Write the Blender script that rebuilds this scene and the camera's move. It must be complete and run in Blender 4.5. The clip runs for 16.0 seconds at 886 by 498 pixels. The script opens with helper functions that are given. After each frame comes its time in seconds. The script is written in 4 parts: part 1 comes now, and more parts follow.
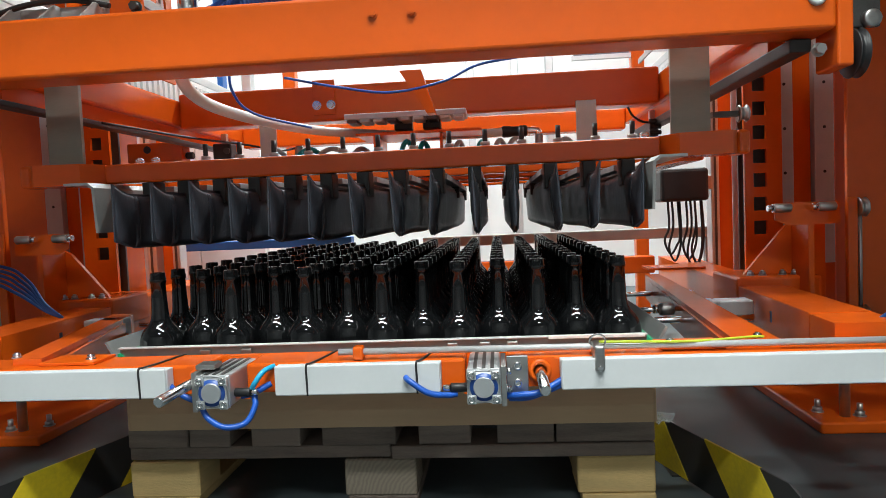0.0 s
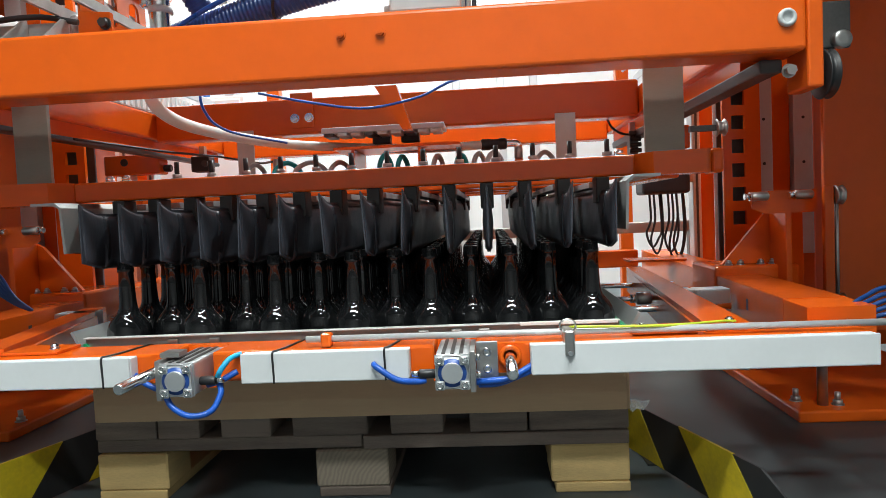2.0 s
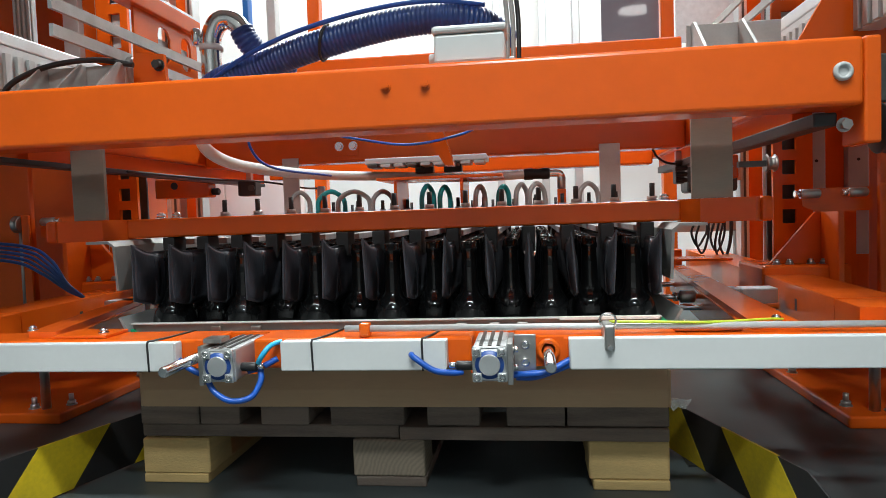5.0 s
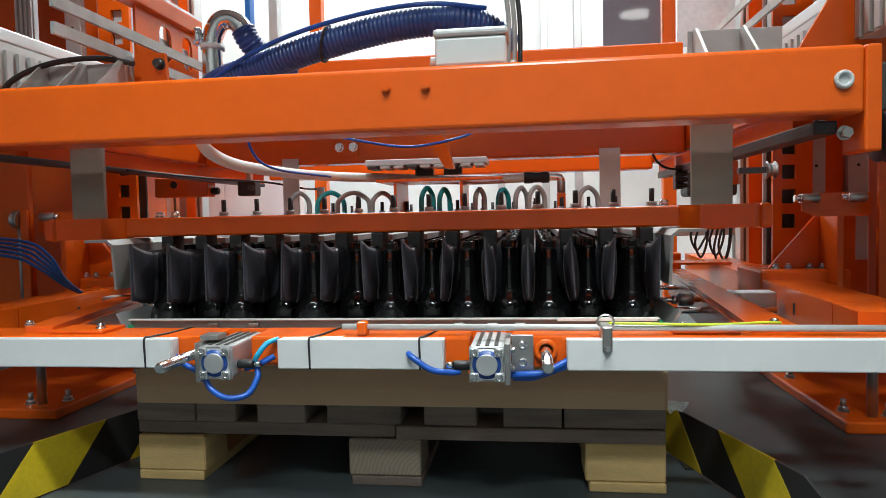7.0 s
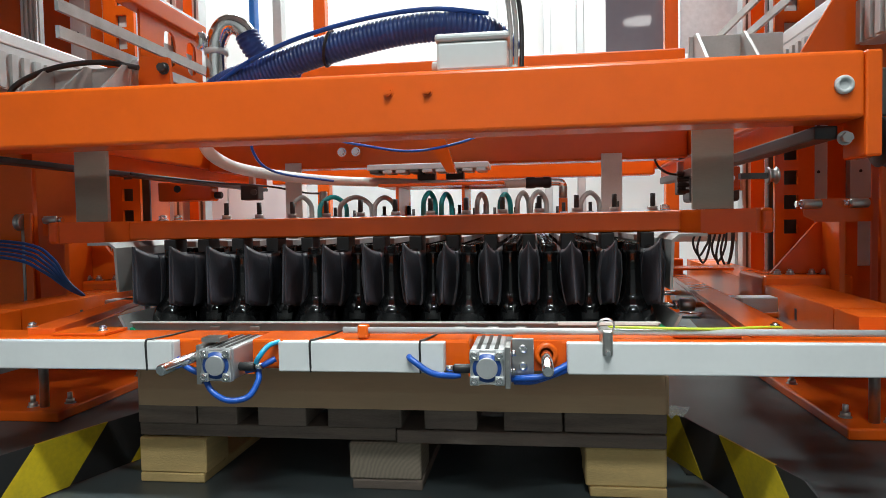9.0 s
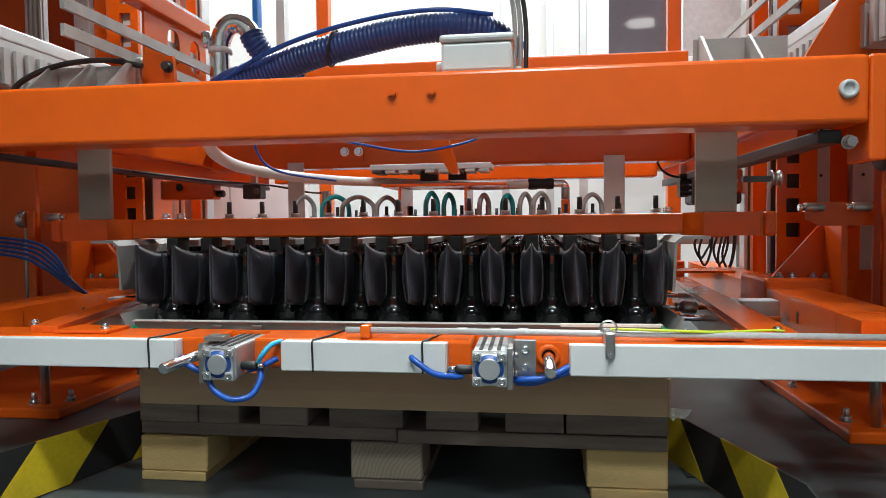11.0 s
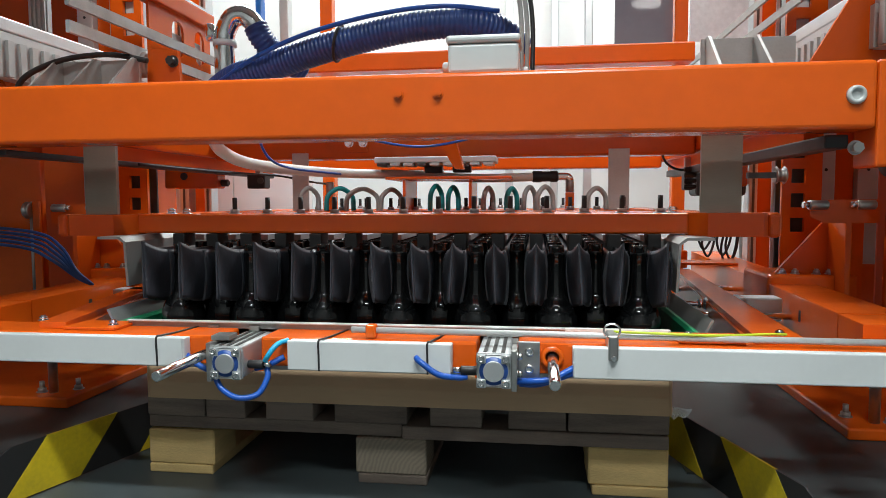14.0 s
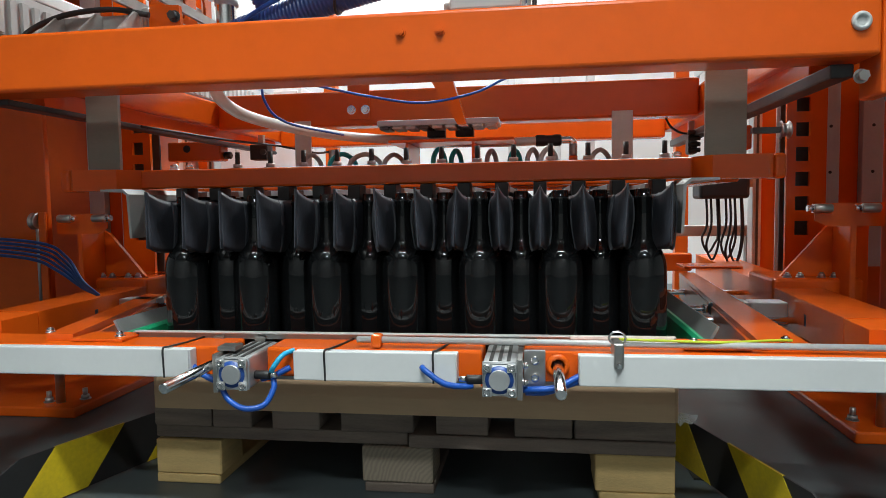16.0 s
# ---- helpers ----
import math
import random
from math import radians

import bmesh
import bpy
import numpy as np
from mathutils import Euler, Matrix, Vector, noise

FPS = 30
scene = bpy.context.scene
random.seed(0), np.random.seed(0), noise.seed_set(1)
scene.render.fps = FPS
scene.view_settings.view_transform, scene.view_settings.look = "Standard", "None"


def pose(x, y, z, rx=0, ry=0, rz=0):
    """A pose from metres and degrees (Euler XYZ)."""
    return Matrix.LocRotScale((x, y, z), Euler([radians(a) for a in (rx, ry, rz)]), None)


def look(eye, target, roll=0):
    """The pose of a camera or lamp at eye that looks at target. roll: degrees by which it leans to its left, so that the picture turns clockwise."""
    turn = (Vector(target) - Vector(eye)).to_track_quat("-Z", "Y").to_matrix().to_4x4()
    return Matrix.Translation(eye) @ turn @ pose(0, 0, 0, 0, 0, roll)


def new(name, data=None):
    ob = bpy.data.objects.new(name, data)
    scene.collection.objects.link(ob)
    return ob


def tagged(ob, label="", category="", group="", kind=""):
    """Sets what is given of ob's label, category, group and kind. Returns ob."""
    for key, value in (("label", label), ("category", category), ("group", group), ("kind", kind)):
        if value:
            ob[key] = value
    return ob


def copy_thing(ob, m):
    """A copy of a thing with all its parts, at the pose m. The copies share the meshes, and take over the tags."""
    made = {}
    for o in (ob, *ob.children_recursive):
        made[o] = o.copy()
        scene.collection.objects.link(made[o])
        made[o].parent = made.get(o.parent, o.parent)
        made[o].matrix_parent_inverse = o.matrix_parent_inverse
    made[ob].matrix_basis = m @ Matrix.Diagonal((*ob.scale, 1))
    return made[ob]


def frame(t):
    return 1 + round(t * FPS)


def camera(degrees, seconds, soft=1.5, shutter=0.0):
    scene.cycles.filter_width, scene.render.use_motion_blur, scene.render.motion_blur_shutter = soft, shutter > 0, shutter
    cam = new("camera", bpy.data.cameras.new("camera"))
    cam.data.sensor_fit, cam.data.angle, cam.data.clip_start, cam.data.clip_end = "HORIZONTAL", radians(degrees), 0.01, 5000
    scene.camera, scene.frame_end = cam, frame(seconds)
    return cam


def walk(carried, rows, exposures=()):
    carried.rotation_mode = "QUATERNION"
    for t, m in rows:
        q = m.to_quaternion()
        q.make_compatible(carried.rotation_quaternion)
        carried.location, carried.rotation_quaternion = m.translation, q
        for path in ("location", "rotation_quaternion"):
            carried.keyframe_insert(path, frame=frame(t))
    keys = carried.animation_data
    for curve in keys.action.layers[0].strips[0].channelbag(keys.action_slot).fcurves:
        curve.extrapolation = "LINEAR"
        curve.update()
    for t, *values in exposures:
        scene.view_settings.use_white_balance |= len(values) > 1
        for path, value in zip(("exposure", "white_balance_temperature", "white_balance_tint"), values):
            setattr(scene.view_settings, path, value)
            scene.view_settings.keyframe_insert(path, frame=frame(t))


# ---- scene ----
cam = camera(66.9, 16.0, soft=0.85)

PATH = [
    (0, (0.231, -1.248, 0.558), (0.067, 0.742, 0.449), -2.5),
    (0.5, (0.235, -1.244, 0.556), (0.071, 0.746, 0.438), -2.9),
    (1, (0.248, -1.228, 0.551), (0.098, 0.763, 0.431), -2.5),
    (1.5, (0.254, -1.23, 0.541), (0.122, 0.763, 0.429), -2.7),
    (2, (0.267, -1.231, 0.528), (0.127, 0.762, 0.422), -2.7),
    (2.5, (0.269, -1.224, 0.527), (0.128, 0.767, 0.398), -2.9),
    (3, (0.29, -1.225, 0.516), (0.106, 0.763, 0.397), -1.8),
    (3.5, (0.28, -1.231, 0.515), (0.009, 0.748, 0.405), -1.7),
    (4, (0.269, -1.23, 0.518), (0.004, 0.749, 0.411), -2.3),
    (6.5, (0.268, -1.229, 0.509), (0.015, 0.753, 0.411), -1.4),
    (7, (0.269, -1.228, 0.511), (0.012, 0.753, 0.413), -1.3),
    (7.5, (0.27, -1.229, 0.512), (0.009, 0.752, 0.416), -1.2),
    (8, (0.27, -1.229, 0.514), (0.011, 0.752, 0.419), -1.2),
    (8.5, (0.269, -1.23, 0.51), (0.01, 0.751, 0.422), -1.1),
    (9, (0.273, -1.231, 0.507), (0.007, 0.75, 0.427), -1.1),
    (11.5, (0.268, -1.232, 0.509), (-0.005, 0.747, 0.429), -0.4),
    (12, (0.271, -1.233, 0.52), (-0.013, 0.744, 0.428), -0.1),
    (12.5, (0.259, -1.24, 0.542), (-0.009, 0.738, 0.411), 0.3),
    (13, (0.262, -1.239, 0.542), (-0.009, 0.738, 0.412), 0.2),
    (13.5, (0.263, -1.238, 0.545), (-0.008, 0.739, 0.408), 0.1),
    (14, (0.264, -1.237, 0.546), (-0.009, 0.739, 0.404), -0.3),
    (14.5, (0.263, -1.236, 0.544), (-0.01, 0.74, 0.403), -0.2),
    (15, (0.266, -1.234, 0.547), (-0.016, 0.741, 0.405), -0.4),
    (15.5, (0.266, -1.238, 0.554), (-0.021, 0.736, 0.411), -1.0),
    (16, (0.263, -1.239, 0.557), (-0.021, 0.737, 0.423), -0.9),
]
walk(cam, [(t, look(e, a, r)) for t, e, a, r in PATH], [(0, 0.4), (1.5, 0.46), (3, 0.43), (3.5, 0.34), (4.5, 0.24), (9, 0.2), (12.5, 0.12), (14.5, 0.1), (16, 0.13)])

# ---- world and lights ----
world = bpy.data.worlds.new("hall_ambient")
scene.world = world
world.use_nodes = True
bgn = world.node_tree.nodes["Background"]
bgn.inputs[0].default_value = (0.9, 0.95, 1.0, 1)
bgn.inputs[1].default_value = 0.05


def area(x, y, z, sx, sy, power, aim=(0, 0, -1), col=(0.93, 1.0, 0.99)):
    d = bpy.data.lights.new("ceiling_lamp", "AREA")
    d.shape, d.size, d.size_y, d.energy, d.color = "RECTANGLE", sx, sy, power, col
    o = new("ceiling_lamp_light", d)
    o.matrix_world = look((x, y, z), (x + aim[0], y + aim[1] + 1e-4, z + aim[2]))
    return o


LAMPS = [(-0.75, -1.75, 62, 1.5), (0.95, -1.75, 122, 1.5), (0.35, -3.6, 104, 0.9), (-1.4, 2.75, 165, 1.5), (1.4, 2.75, 165, 1.5)]
for lx, ly, watts, long in LAMPS:
    area(lx, ly, 4.28, long, 0.3, watts)


# ---- materials ----
def mat(name, col, rough=0.5, metal=0.0, var=0.12, scale=6.0, bump=0.0, bscale=200.0, coat=0.0, stretch=(1, 1, 1), dirt=None, spec=0.5, objrand=0.0):
    m = bpy.data.materials.new(name)
    m.use_nodes = True
    nt = m.node_tree
    b = nt.nodes["Principled BSDF"]
    b.inputs["Roughness"].default_value = rough
    b.inputs["Metallic"].default_value = metal
    b.inputs["Coat Weight"].default_value = coat
    b.inputs["Coat Roughness"].default_value = 0.12
    b.inputs["Specular IOR Level"].default_value = spec
    tc = nt.nodes.new("ShaderNodeTexCoord")
    mp = nt.nodes.new("ShaderNodeMapping")
    mp.inputs["Scale"].default_value = stretch
    nt.links.new(tc.outputs["Object"], mp.inputs["Vector"])
    n1 = nt.nodes.new("ShaderNodeTexNoise")
    n1.inputs["Scale"].default_value = scale
    n1.inputs["Detail"].default_value = 6
    nt.links.new(mp.outputs[0], n1.inputs["Vector"])
    n2 = nt.nodes.new("ShaderNodeTexNoise")
    n2.inputs["Scale"].default_value = scale * 14
    n2.inputs["Detail"].default_value = 3
    nt.links.new(mp.outputs[0], n2.inputs["Vector"])
    add = nt.nodes.new("ShaderNodeMath")
    add.operation = "MULTIPLY_ADD"
    add.inputs[1].default_value = 0.35
    nt.links.new(n2.outputs[0], add.inputs[0])
    nt.links.new(n1.outputs[0], add.inputs[2])
    src = add.outputs[0]
    if objrand:
        oi = nt.nodes.new("ShaderNodeObjectInfo")
        ar = nt.nodes.new("ShaderNodeMath")
        ar.operation = "MULTIPLY_ADD"
        ar.inputs[1].default_value = objrand
        nt.links.new(oi.outputs["Random"], ar.inputs[0])
        nt.links.new(src, ar.inputs[2])
        src = ar.outputs[0]
    ramp = nt.nodes.new("ShaderNodeValToRGB")
    ramp.color_ramp.elements[0].position = 0.4
    ramp.color_ramp.elements[1].position = 0.95 + objrand * 0.7
    lo = dirt if dirt else tuple(c * (1 - var) for c in col)
    hi = tuple(min(1, c * (1 + var)) for c in col)
    ramp.color_ramp.elements[0].color = (*lo, 1)
    ramp.color_ramp.elements[1].color = (*hi, 1)
    nt.links.new(src, ramp.inputs[0])
    nt.links.new(ramp.outputs[0], b.inputs["Base Color"])
    mr = nt.nodes.new("ShaderNodeMapRange")
    mr.inputs[1].default_value, mr.inputs[2].default_value = 0.3, 1.0
    mr.inputs[3].default_value, mr.inputs[4].default_value = rough * 0.8, min(1, rough * 1.25)
    nt.links.new(add.outputs[0], mr.inputs[0])
    nt.links.new(mr.outputs[0], b.inputs["Roughness"])
    if bump:
        nb = nt.nodes.new("ShaderNodeTexNoise")
        nb.inputs["Scale"].default_value = bscale
        nb.inputs["Detail"].default_value = 3
        nt.links.new(mp.outputs[0], nb.inputs["Vector"])
        bu = nt.nodes.new("ShaderNodeBump")
        bu.inputs["Strength"].default_value = bump
        bu.inputs["Distance"].default_value = 0.002
        nt.links.new(nb.outputs[0], bu.inputs["Height"])
        nt.links.new(bu.outputs[0], b.inputs["Normal"])
    return m


ORANGE = mat("orange_paint", (0.70, 0.105, 0.006), 0.22, var=0.1, scale=2.5, bump=0.08, bscale=28, coat=0.0, spec=0.42)
STEEL = mat("brushed_steel", (0.46, 0.455, 0.44), 0.36, 1.0, var=0.12, scale=5, stretch=(1, 1, 8), bump=0.05)
RAILM = mat("ground_steel_rail", (0.52, 0.53, 0.53), 0.45, 0.35, var=0.1, scale=12)
POCKET = mat("zinc_sheet", (0.5, 0.5, 0.49), 0.4, 0.5, var=0.15, scale=16)
HANGER = mat("bare_steel_sheet", (0.27, 0.255, 0.215), 0.42, 0.55, var=0.12, scale=6, stretch=(1, 1, 5))
CHROME = mat("chrome", (0.8, 0.8, 0.8), 0.14, 1.0, var=0.05)
ALU = mat("anodised_aluminium", (0.6, 0.62, 0.63), 0.42, 0.85, var=0.08, scale=20)
GALV = mat("galvanised_plate", (0.34, 0.35, 0.34), 0.45, 0.6, var=0.15, scale=14)
DARKSTEEL = mat("dark_steel", (0.09, 0.088, 0.085), 0.4, 0.7, var=0.3, scale=20)
BLACK = mat("black_plastic", (0.016, 0.016, 0.017), 0.45, var=0.3, scale=20)
FABRICG = mat("grey_coated_fabric", (0.3, 0.3, 0.3), 0.6, var=0.3, scale=25, bump=0.3, bscale=300)
NAVY = mat("navy_tube", (0.008, 0.055, 0.21), 0.32, var=0.2, scale=30)
RUBBER = mat("rubberised_fabric", (0.03, 0.034, 0.044), 0.4, var=0.6, scale=22, bump=0.3, bscale=120, stretch=(1, 1, 0.3), dirt=(0.01, 0.011, 0.014))
WHITEPL = mat("white_pvc", (0.60, 0.63, 0.635), 0.4, var=0.04, scale=8, bump=0.05, bscale=30)
GREYPL = mat("grey_abs", (0.5, 0.53, 0.53), 0.42, var=0.04)
BLUEPL = mat("blue_tube", (0.01, 0.085, 0.42), 0.3, var=0.2, scale=30)
CYANPL = mat("cyan_tube", (0.02, 0.36, 0.62), 0.3, var=0.2, scale=30)
TEALPL = mat("teal_tube", (0.01, 0.3, 0.32), 0.3, var=0.2, scale=30)
GREYTUBE = mat("grey_tube", (0.38, 0.39, 0.38), 0.35, var=0.2, scale=30)
WHITETUBE = mat("white_tube", (0.78, 0.76, 0.7), 0.38, var=0.06, scale=20)
HOSE = mat("blue_duct", (0.018, 0.06, 0.24), 0.34, var=0.35, scale=12, coat=0.2)
BLUEPAINT = mat("blue_paint", (0.01, 0.13, 0.46), 0.4, var=0.1)
GREEN = mat("green_plastic", (0.008, 0.3, 0.13), 0.4, var=0.12, scale=20)
YELLOWC = mat("yellow_sheath", (0.5, 0.62, 0.03), 0.4, var=0.1)
YELLOW = mat("yellow_paint", (0.7, 0.52, 0.012), 0.45, var=0.12, scale=8, bump=0.05, dirt=(0.42, 0.32, 0.02))
BLACKPAINT = mat("black_paint", (0.02, 0.02, 0.021), 0.42, var=0.3, scale=10)
CARD = mat("cardboard", (0.5, 0.35, 0.215), 0.85, var=0.1, scale=5, bump=0.1, bscale=300, stretch=(0.4, 0.4, 3))
WOODY = mat("pine_new", (0.54, 0.385, 0.165), 0.75, var=0.25, scale=7, bump=0.4, bscale=120, stretch=(1, 0.5, 5), objrand=0.2)
WOODG = mat("pine_weathered", (0.15, 0.118, 0.097), 0.85, var=0.55, scale=9, bump=0.4, bscale=120, stretch=(0.6, 0.6, 6), objrand=0.35)
CONCRETE = mat("floor_coating", (0.058, 0.073, 0.077), 0.36, spec=0.3, var=0.3, scale=2.2, bump=0.05, bscale=40)
WALLG = mat("grey_wall_paint", (0.34, 0.35, 0.35), 0.7, var=0.05, scale=1.0)
WALLW = mat("white_panel", (0.82, 0.83, 0.82), 0.5, var=0.03, scale=1.0)
CEIL = mat("ceiling_panel", (0.22, 0.22, 0.215), 0.7, var=0.05, scale=1)
FILM = mat("cloudy_film", (0.75, 0.77, 0.77), 0.25, var=0.2, scale=30)
FILM.node_tree.nodes["Principled BSDF"].inputs["Transmission Weight"].default_value = 0.8
LABEL = mat("paper_label", (0.7, 0.71, 0.68), 0.5, var=0.15, scale=60)
BLUECAP = mat("blue_cap", (0.02, 0.075, 0.3), 0.35, var=0.1)
# the pale base colour stands in for bright light reflected in the pane
REFLECTIONGLASS = mat("reflection_toned_pane", (0.72, 0.75, 0.78), 0.08, var=0.25, scale=3)
DARKGLASS = mat("tinted_pane", (0.15, 0.14, 0.165), 0.03, var=0.1, scale=2)


def glass(name, col):
    m = bpy.data.materials.new(name)
    m.use_nodes = True
    b = m.node_tree.nodes["Principled BSDF"]
    b.inputs["Base Color"].default_value = (*col, 1)
    b.inputs["Roughness"].default_value = 0.035
    b.inputs["IOR"].default_value = 1.45
    b.inputs["Transmission Weight"].default_value = 0.06
    return m


BOTTLE = glass("dark_green_glass", (0.0055, 0.006, 0.0065))


def glow(name, col, power):
    m = bpy.data.materials.new(name)
    m.use_nodes = True
    nt = m.node_tree
    e = nt.nodes.new("ShaderNodeEmission")
    e.inputs[0].default_value = (*col, 1)
    e.inputs[1].default_value = power
    nt.links.new(e.outputs[0], nt.nodes["Material Output"].inputs[0])
    return m


LAMPGLOW = glow("lamp_tube", (1, 0.98, 0.95), 9)


# ---- building helpers ----
def box(bm, x0, x1, y0, y1, z0, z1, bevel=0.0, seg=2):
    vs = [bm.verts.new((x, y, z)) for z in (z0, z1) for y in (y0, y1) for x in (x0, x1)]
    fs = [bm.faces.new([vs[i] for i in q]) for q in ((0, 2, 3, 1), (4, 5, 7, 6), (0, 1, 5, 4), (2, 6, 7, 3), (0, 4, 6, 2), (1, 3, 7, 5))]
    if bevel:
        es = list({e for f in fs for e in f.edges})
        bmesh.ops.bevel(bm, geom=es, offset=bevel, segments=seg, affect="EDGES", profile=0.5)
    return bm


def prism(bm, pts, axis, a, b):
    """A polygon of (u, v) points pushed along an axis from a to b. x: (y, z); y: (x, z); z: (x, y)."""
    def at(u, v, w):
        return {"x": (w, u, v), "y": (u, w, v), "z": (u, v, w)}[axis]
    lo = [bm.verts.new(at(u, v, a)) for u, v in pts]
    hi = [bm.verts.new(at(u, v, b)) for u, v in pts]
    bm.faces.new(lo)
    bm.faces.new(hi[::-1])
    n = len(pts)
    for i in range(n):
        bm.faces.new((lo[i], hi[i], hi[(i + 1) % n], lo[(i + 1) % n]))
    bmesh.ops.recalc_face_normals(bm, faces=bm.faces)
    return bm


def lathe(bm, profile, p0, way, seg=20):
    """(distance along, radius) pairs turned about the line from p0 along way; closed at both ends."""
    way = Vector(way).normalized()
    u = way.orthogonal().normalized()
    v = way.cross(u)
    rings = []
    for d, r in profile:
        c = Vector(p0) + way * d
        rings.append([bm.verts.new(c + (u * math.cos(a) + v * math.sin(a)) * max(r, 1e-5)) for a in [2 * math.pi * i / seg for i in range(seg)]])
    for A, B in zip(rings, rings[1:]):
        for i in range(seg):
            f = bm.faces.new((A[i], A[(i + 1) % seg], B[(i + 1) % seg], B[i]))
            f.smooth = True
    bm.faces.new(rings[0][::-1])
    bm.faces.new(rings[-1])
    return bm


def rod(bm, p0, p1, r, seg=14, edge=0.0):
    p0, p1 = Vector(p0), Vector(p1)
    L = (p1 - p0).length
    prof = [(0, r - edge), (edge, r), (L - edge, r), (L, r - edge)] if edge else [(0, r), (L, r)]
    return lathe(bm, prof, p0, p1 - p0, seg)


def spline(pts, n=8):
    """Points on a smooth line through pts."""
    P = [Vector(p) for p in pts]
    P = [2 * P[0] - P[1]] + P + [2 * P[-1] - P[-2]]
    out = []
    for i in range(1, len(P) - 2):
        for k in range(n):
            t = k / n
            a, b, c, d = P[i - 1:i + 3]
            out.append(0.5 * (2 * b + (c - a) * t + (2 * a - 5 * b + 4 * c - d) * t * t + (3 * b - a - 3 * c + d) * t ** 3))
    out.append(P[-2])
    return out


def tube(bm, pts, r, seg=10, n=8, ribs=0, depth=0.0):
    """A round hose along a smooth line; ribs: rings per metre that stand out by depth."""
    line = spline(pts, n)
    if ribs:
        fine, step = [line[0]], 0.25 / ribs
        left = step
        for a, b in zip(line, line[1:]):
            L = (b - a).length
            d = left
            while d < L:
                fine.append(a.lerp(b, d / L))
                d += step
            left = d - L
        line = fine
    rings, u = [], None
    for i, p in enumerate(line):
        t = (line[min(i + 1, len(line) - 1)] - line[max(i - 1, 0)]).normalized()
        u = (t.orthogonal() if u is None else u - t * u.dot(t)).normalized()
        v = t.cross(u)
        rr = r + (depth * (0, 0.8, 1, 0.8)[i % 4] if ribs else 0)
        rings.append([bm.verts.new(p + (u * math.cos(a) + v * math.sin(a)) * rr) for a in [2 * math.pi * k / seg for k in range(seg)]])
    for A, B in zip(rings, rings[1:]):
        for k in range(seg):
            bm.faces.new((A[k], A[(k + 1) % seg], B[(k + 1) % seg], B[k])).smooth = True
    bm.faces.new(rings[0][::-1])
    bm.faces.new(rings[-1])
    return bm


def hexagon(bm, p, way, r, h):
    return lathe(bm, [(0, r), (h, r)], p, way, 6)


def mesh_of(name, bm, material):
    me = bpy.data.meshes.new(name)
    bm.normal_update()
    bm.to_mesh(me)
    bm.free()
    me.materials.append(material)
    return me


def part(name, bm, material, parent, label="", kind=""):
    """One mesh under a thing or a part; its points are given in the world."""
    ob = new(name, mesh_of(name, bm, material))
    ob.parent = parent
    base = Vector((0, 0, 0))
    p = parent
    while p:
        base += p.location
        p = p.parent
    ob.location = -base
    return tagged(ob, label, kind=kind)


def thing(name, at, label, category, group="", kind=""):
    ob = new(name)
    ob.empty_display_size = 0.05
    ob.location = at
    return tagged(ob, label, category, group, kind)


def solo(name, bm, material, label, category, group="", kind=""):
    return tagged(new(name, mesh_of(name, bm, material)), label, category, group, kind)


def B():
    return bmesh.new()


def bolt(bm, p, way, r=0.008, h=0.007, shank=0.0):
    """A hexagon head on a washer, with a shank through it."""
    w = Vector(way).normalized()
    lathe(bm, [(0, r * 1.35), (0.0018, r * 1.35)], p, w, 14)
    hexagon(bm, Vector(p) + w * 0.0018, w, r, h)
    if shank:
        rod(bm, Vector(p) + w * h, Vector(p) + w * (h + shank), r * 0.6, 10)
    return bm


# ---- the hall ----
def end_grain(name, light, dark):
    """Cut timber with growth rings."""
    m = mat(name, light, 0.8, var=0.15, scale=10, bump=0.3, bscale=150)
    nt = m.node_tree
    wv = nt.nodes.new("ShaderNodeTexWave")
    wv.wave_type = "RINGS"
    wv.rings_direction = "Y"
    wv.inputs["Scale"].default_value = 40
    wv.inputs["Distortion"].default_value = 5
    wv.inputs["Detail"].default_value = 3
    tc = nt.nodes.new("ShaderNodeTexCoord")
    mp = nt.nodes.new("ShaderNodeMapping")
    mp.inputs["Location"].default_value = (-0.09, 0, 0.0)
    nt.links.new(tc.outputs["Object"], mp.inputs["Vector"])
    nt.links.new(mp.outputs[0], wv.inputs["Vector"])
    mx = nt.nodes.new("ShaderNodeMix")
    mx.data_type = "RGBA"
    mx.inputs[6].default_value = (*light, 1)
    mx.inputs[7].default_value = (*dark, 1)
    rp = nt.nodes.new("ShaderNodeMath")
    rp.operation = "MULTIPLY"
    rp.inputs[1].default_value = 0.3
    nt.links.new(wv.outputs["Fac"], rp.inputs[0])
    nt.links.new(rp.outputs[0], mx.inputs[0])
    nt.links.new(mx.outputs[2], nt.nodes["Principled BSDF"].inputs["Base Color"])
    return m


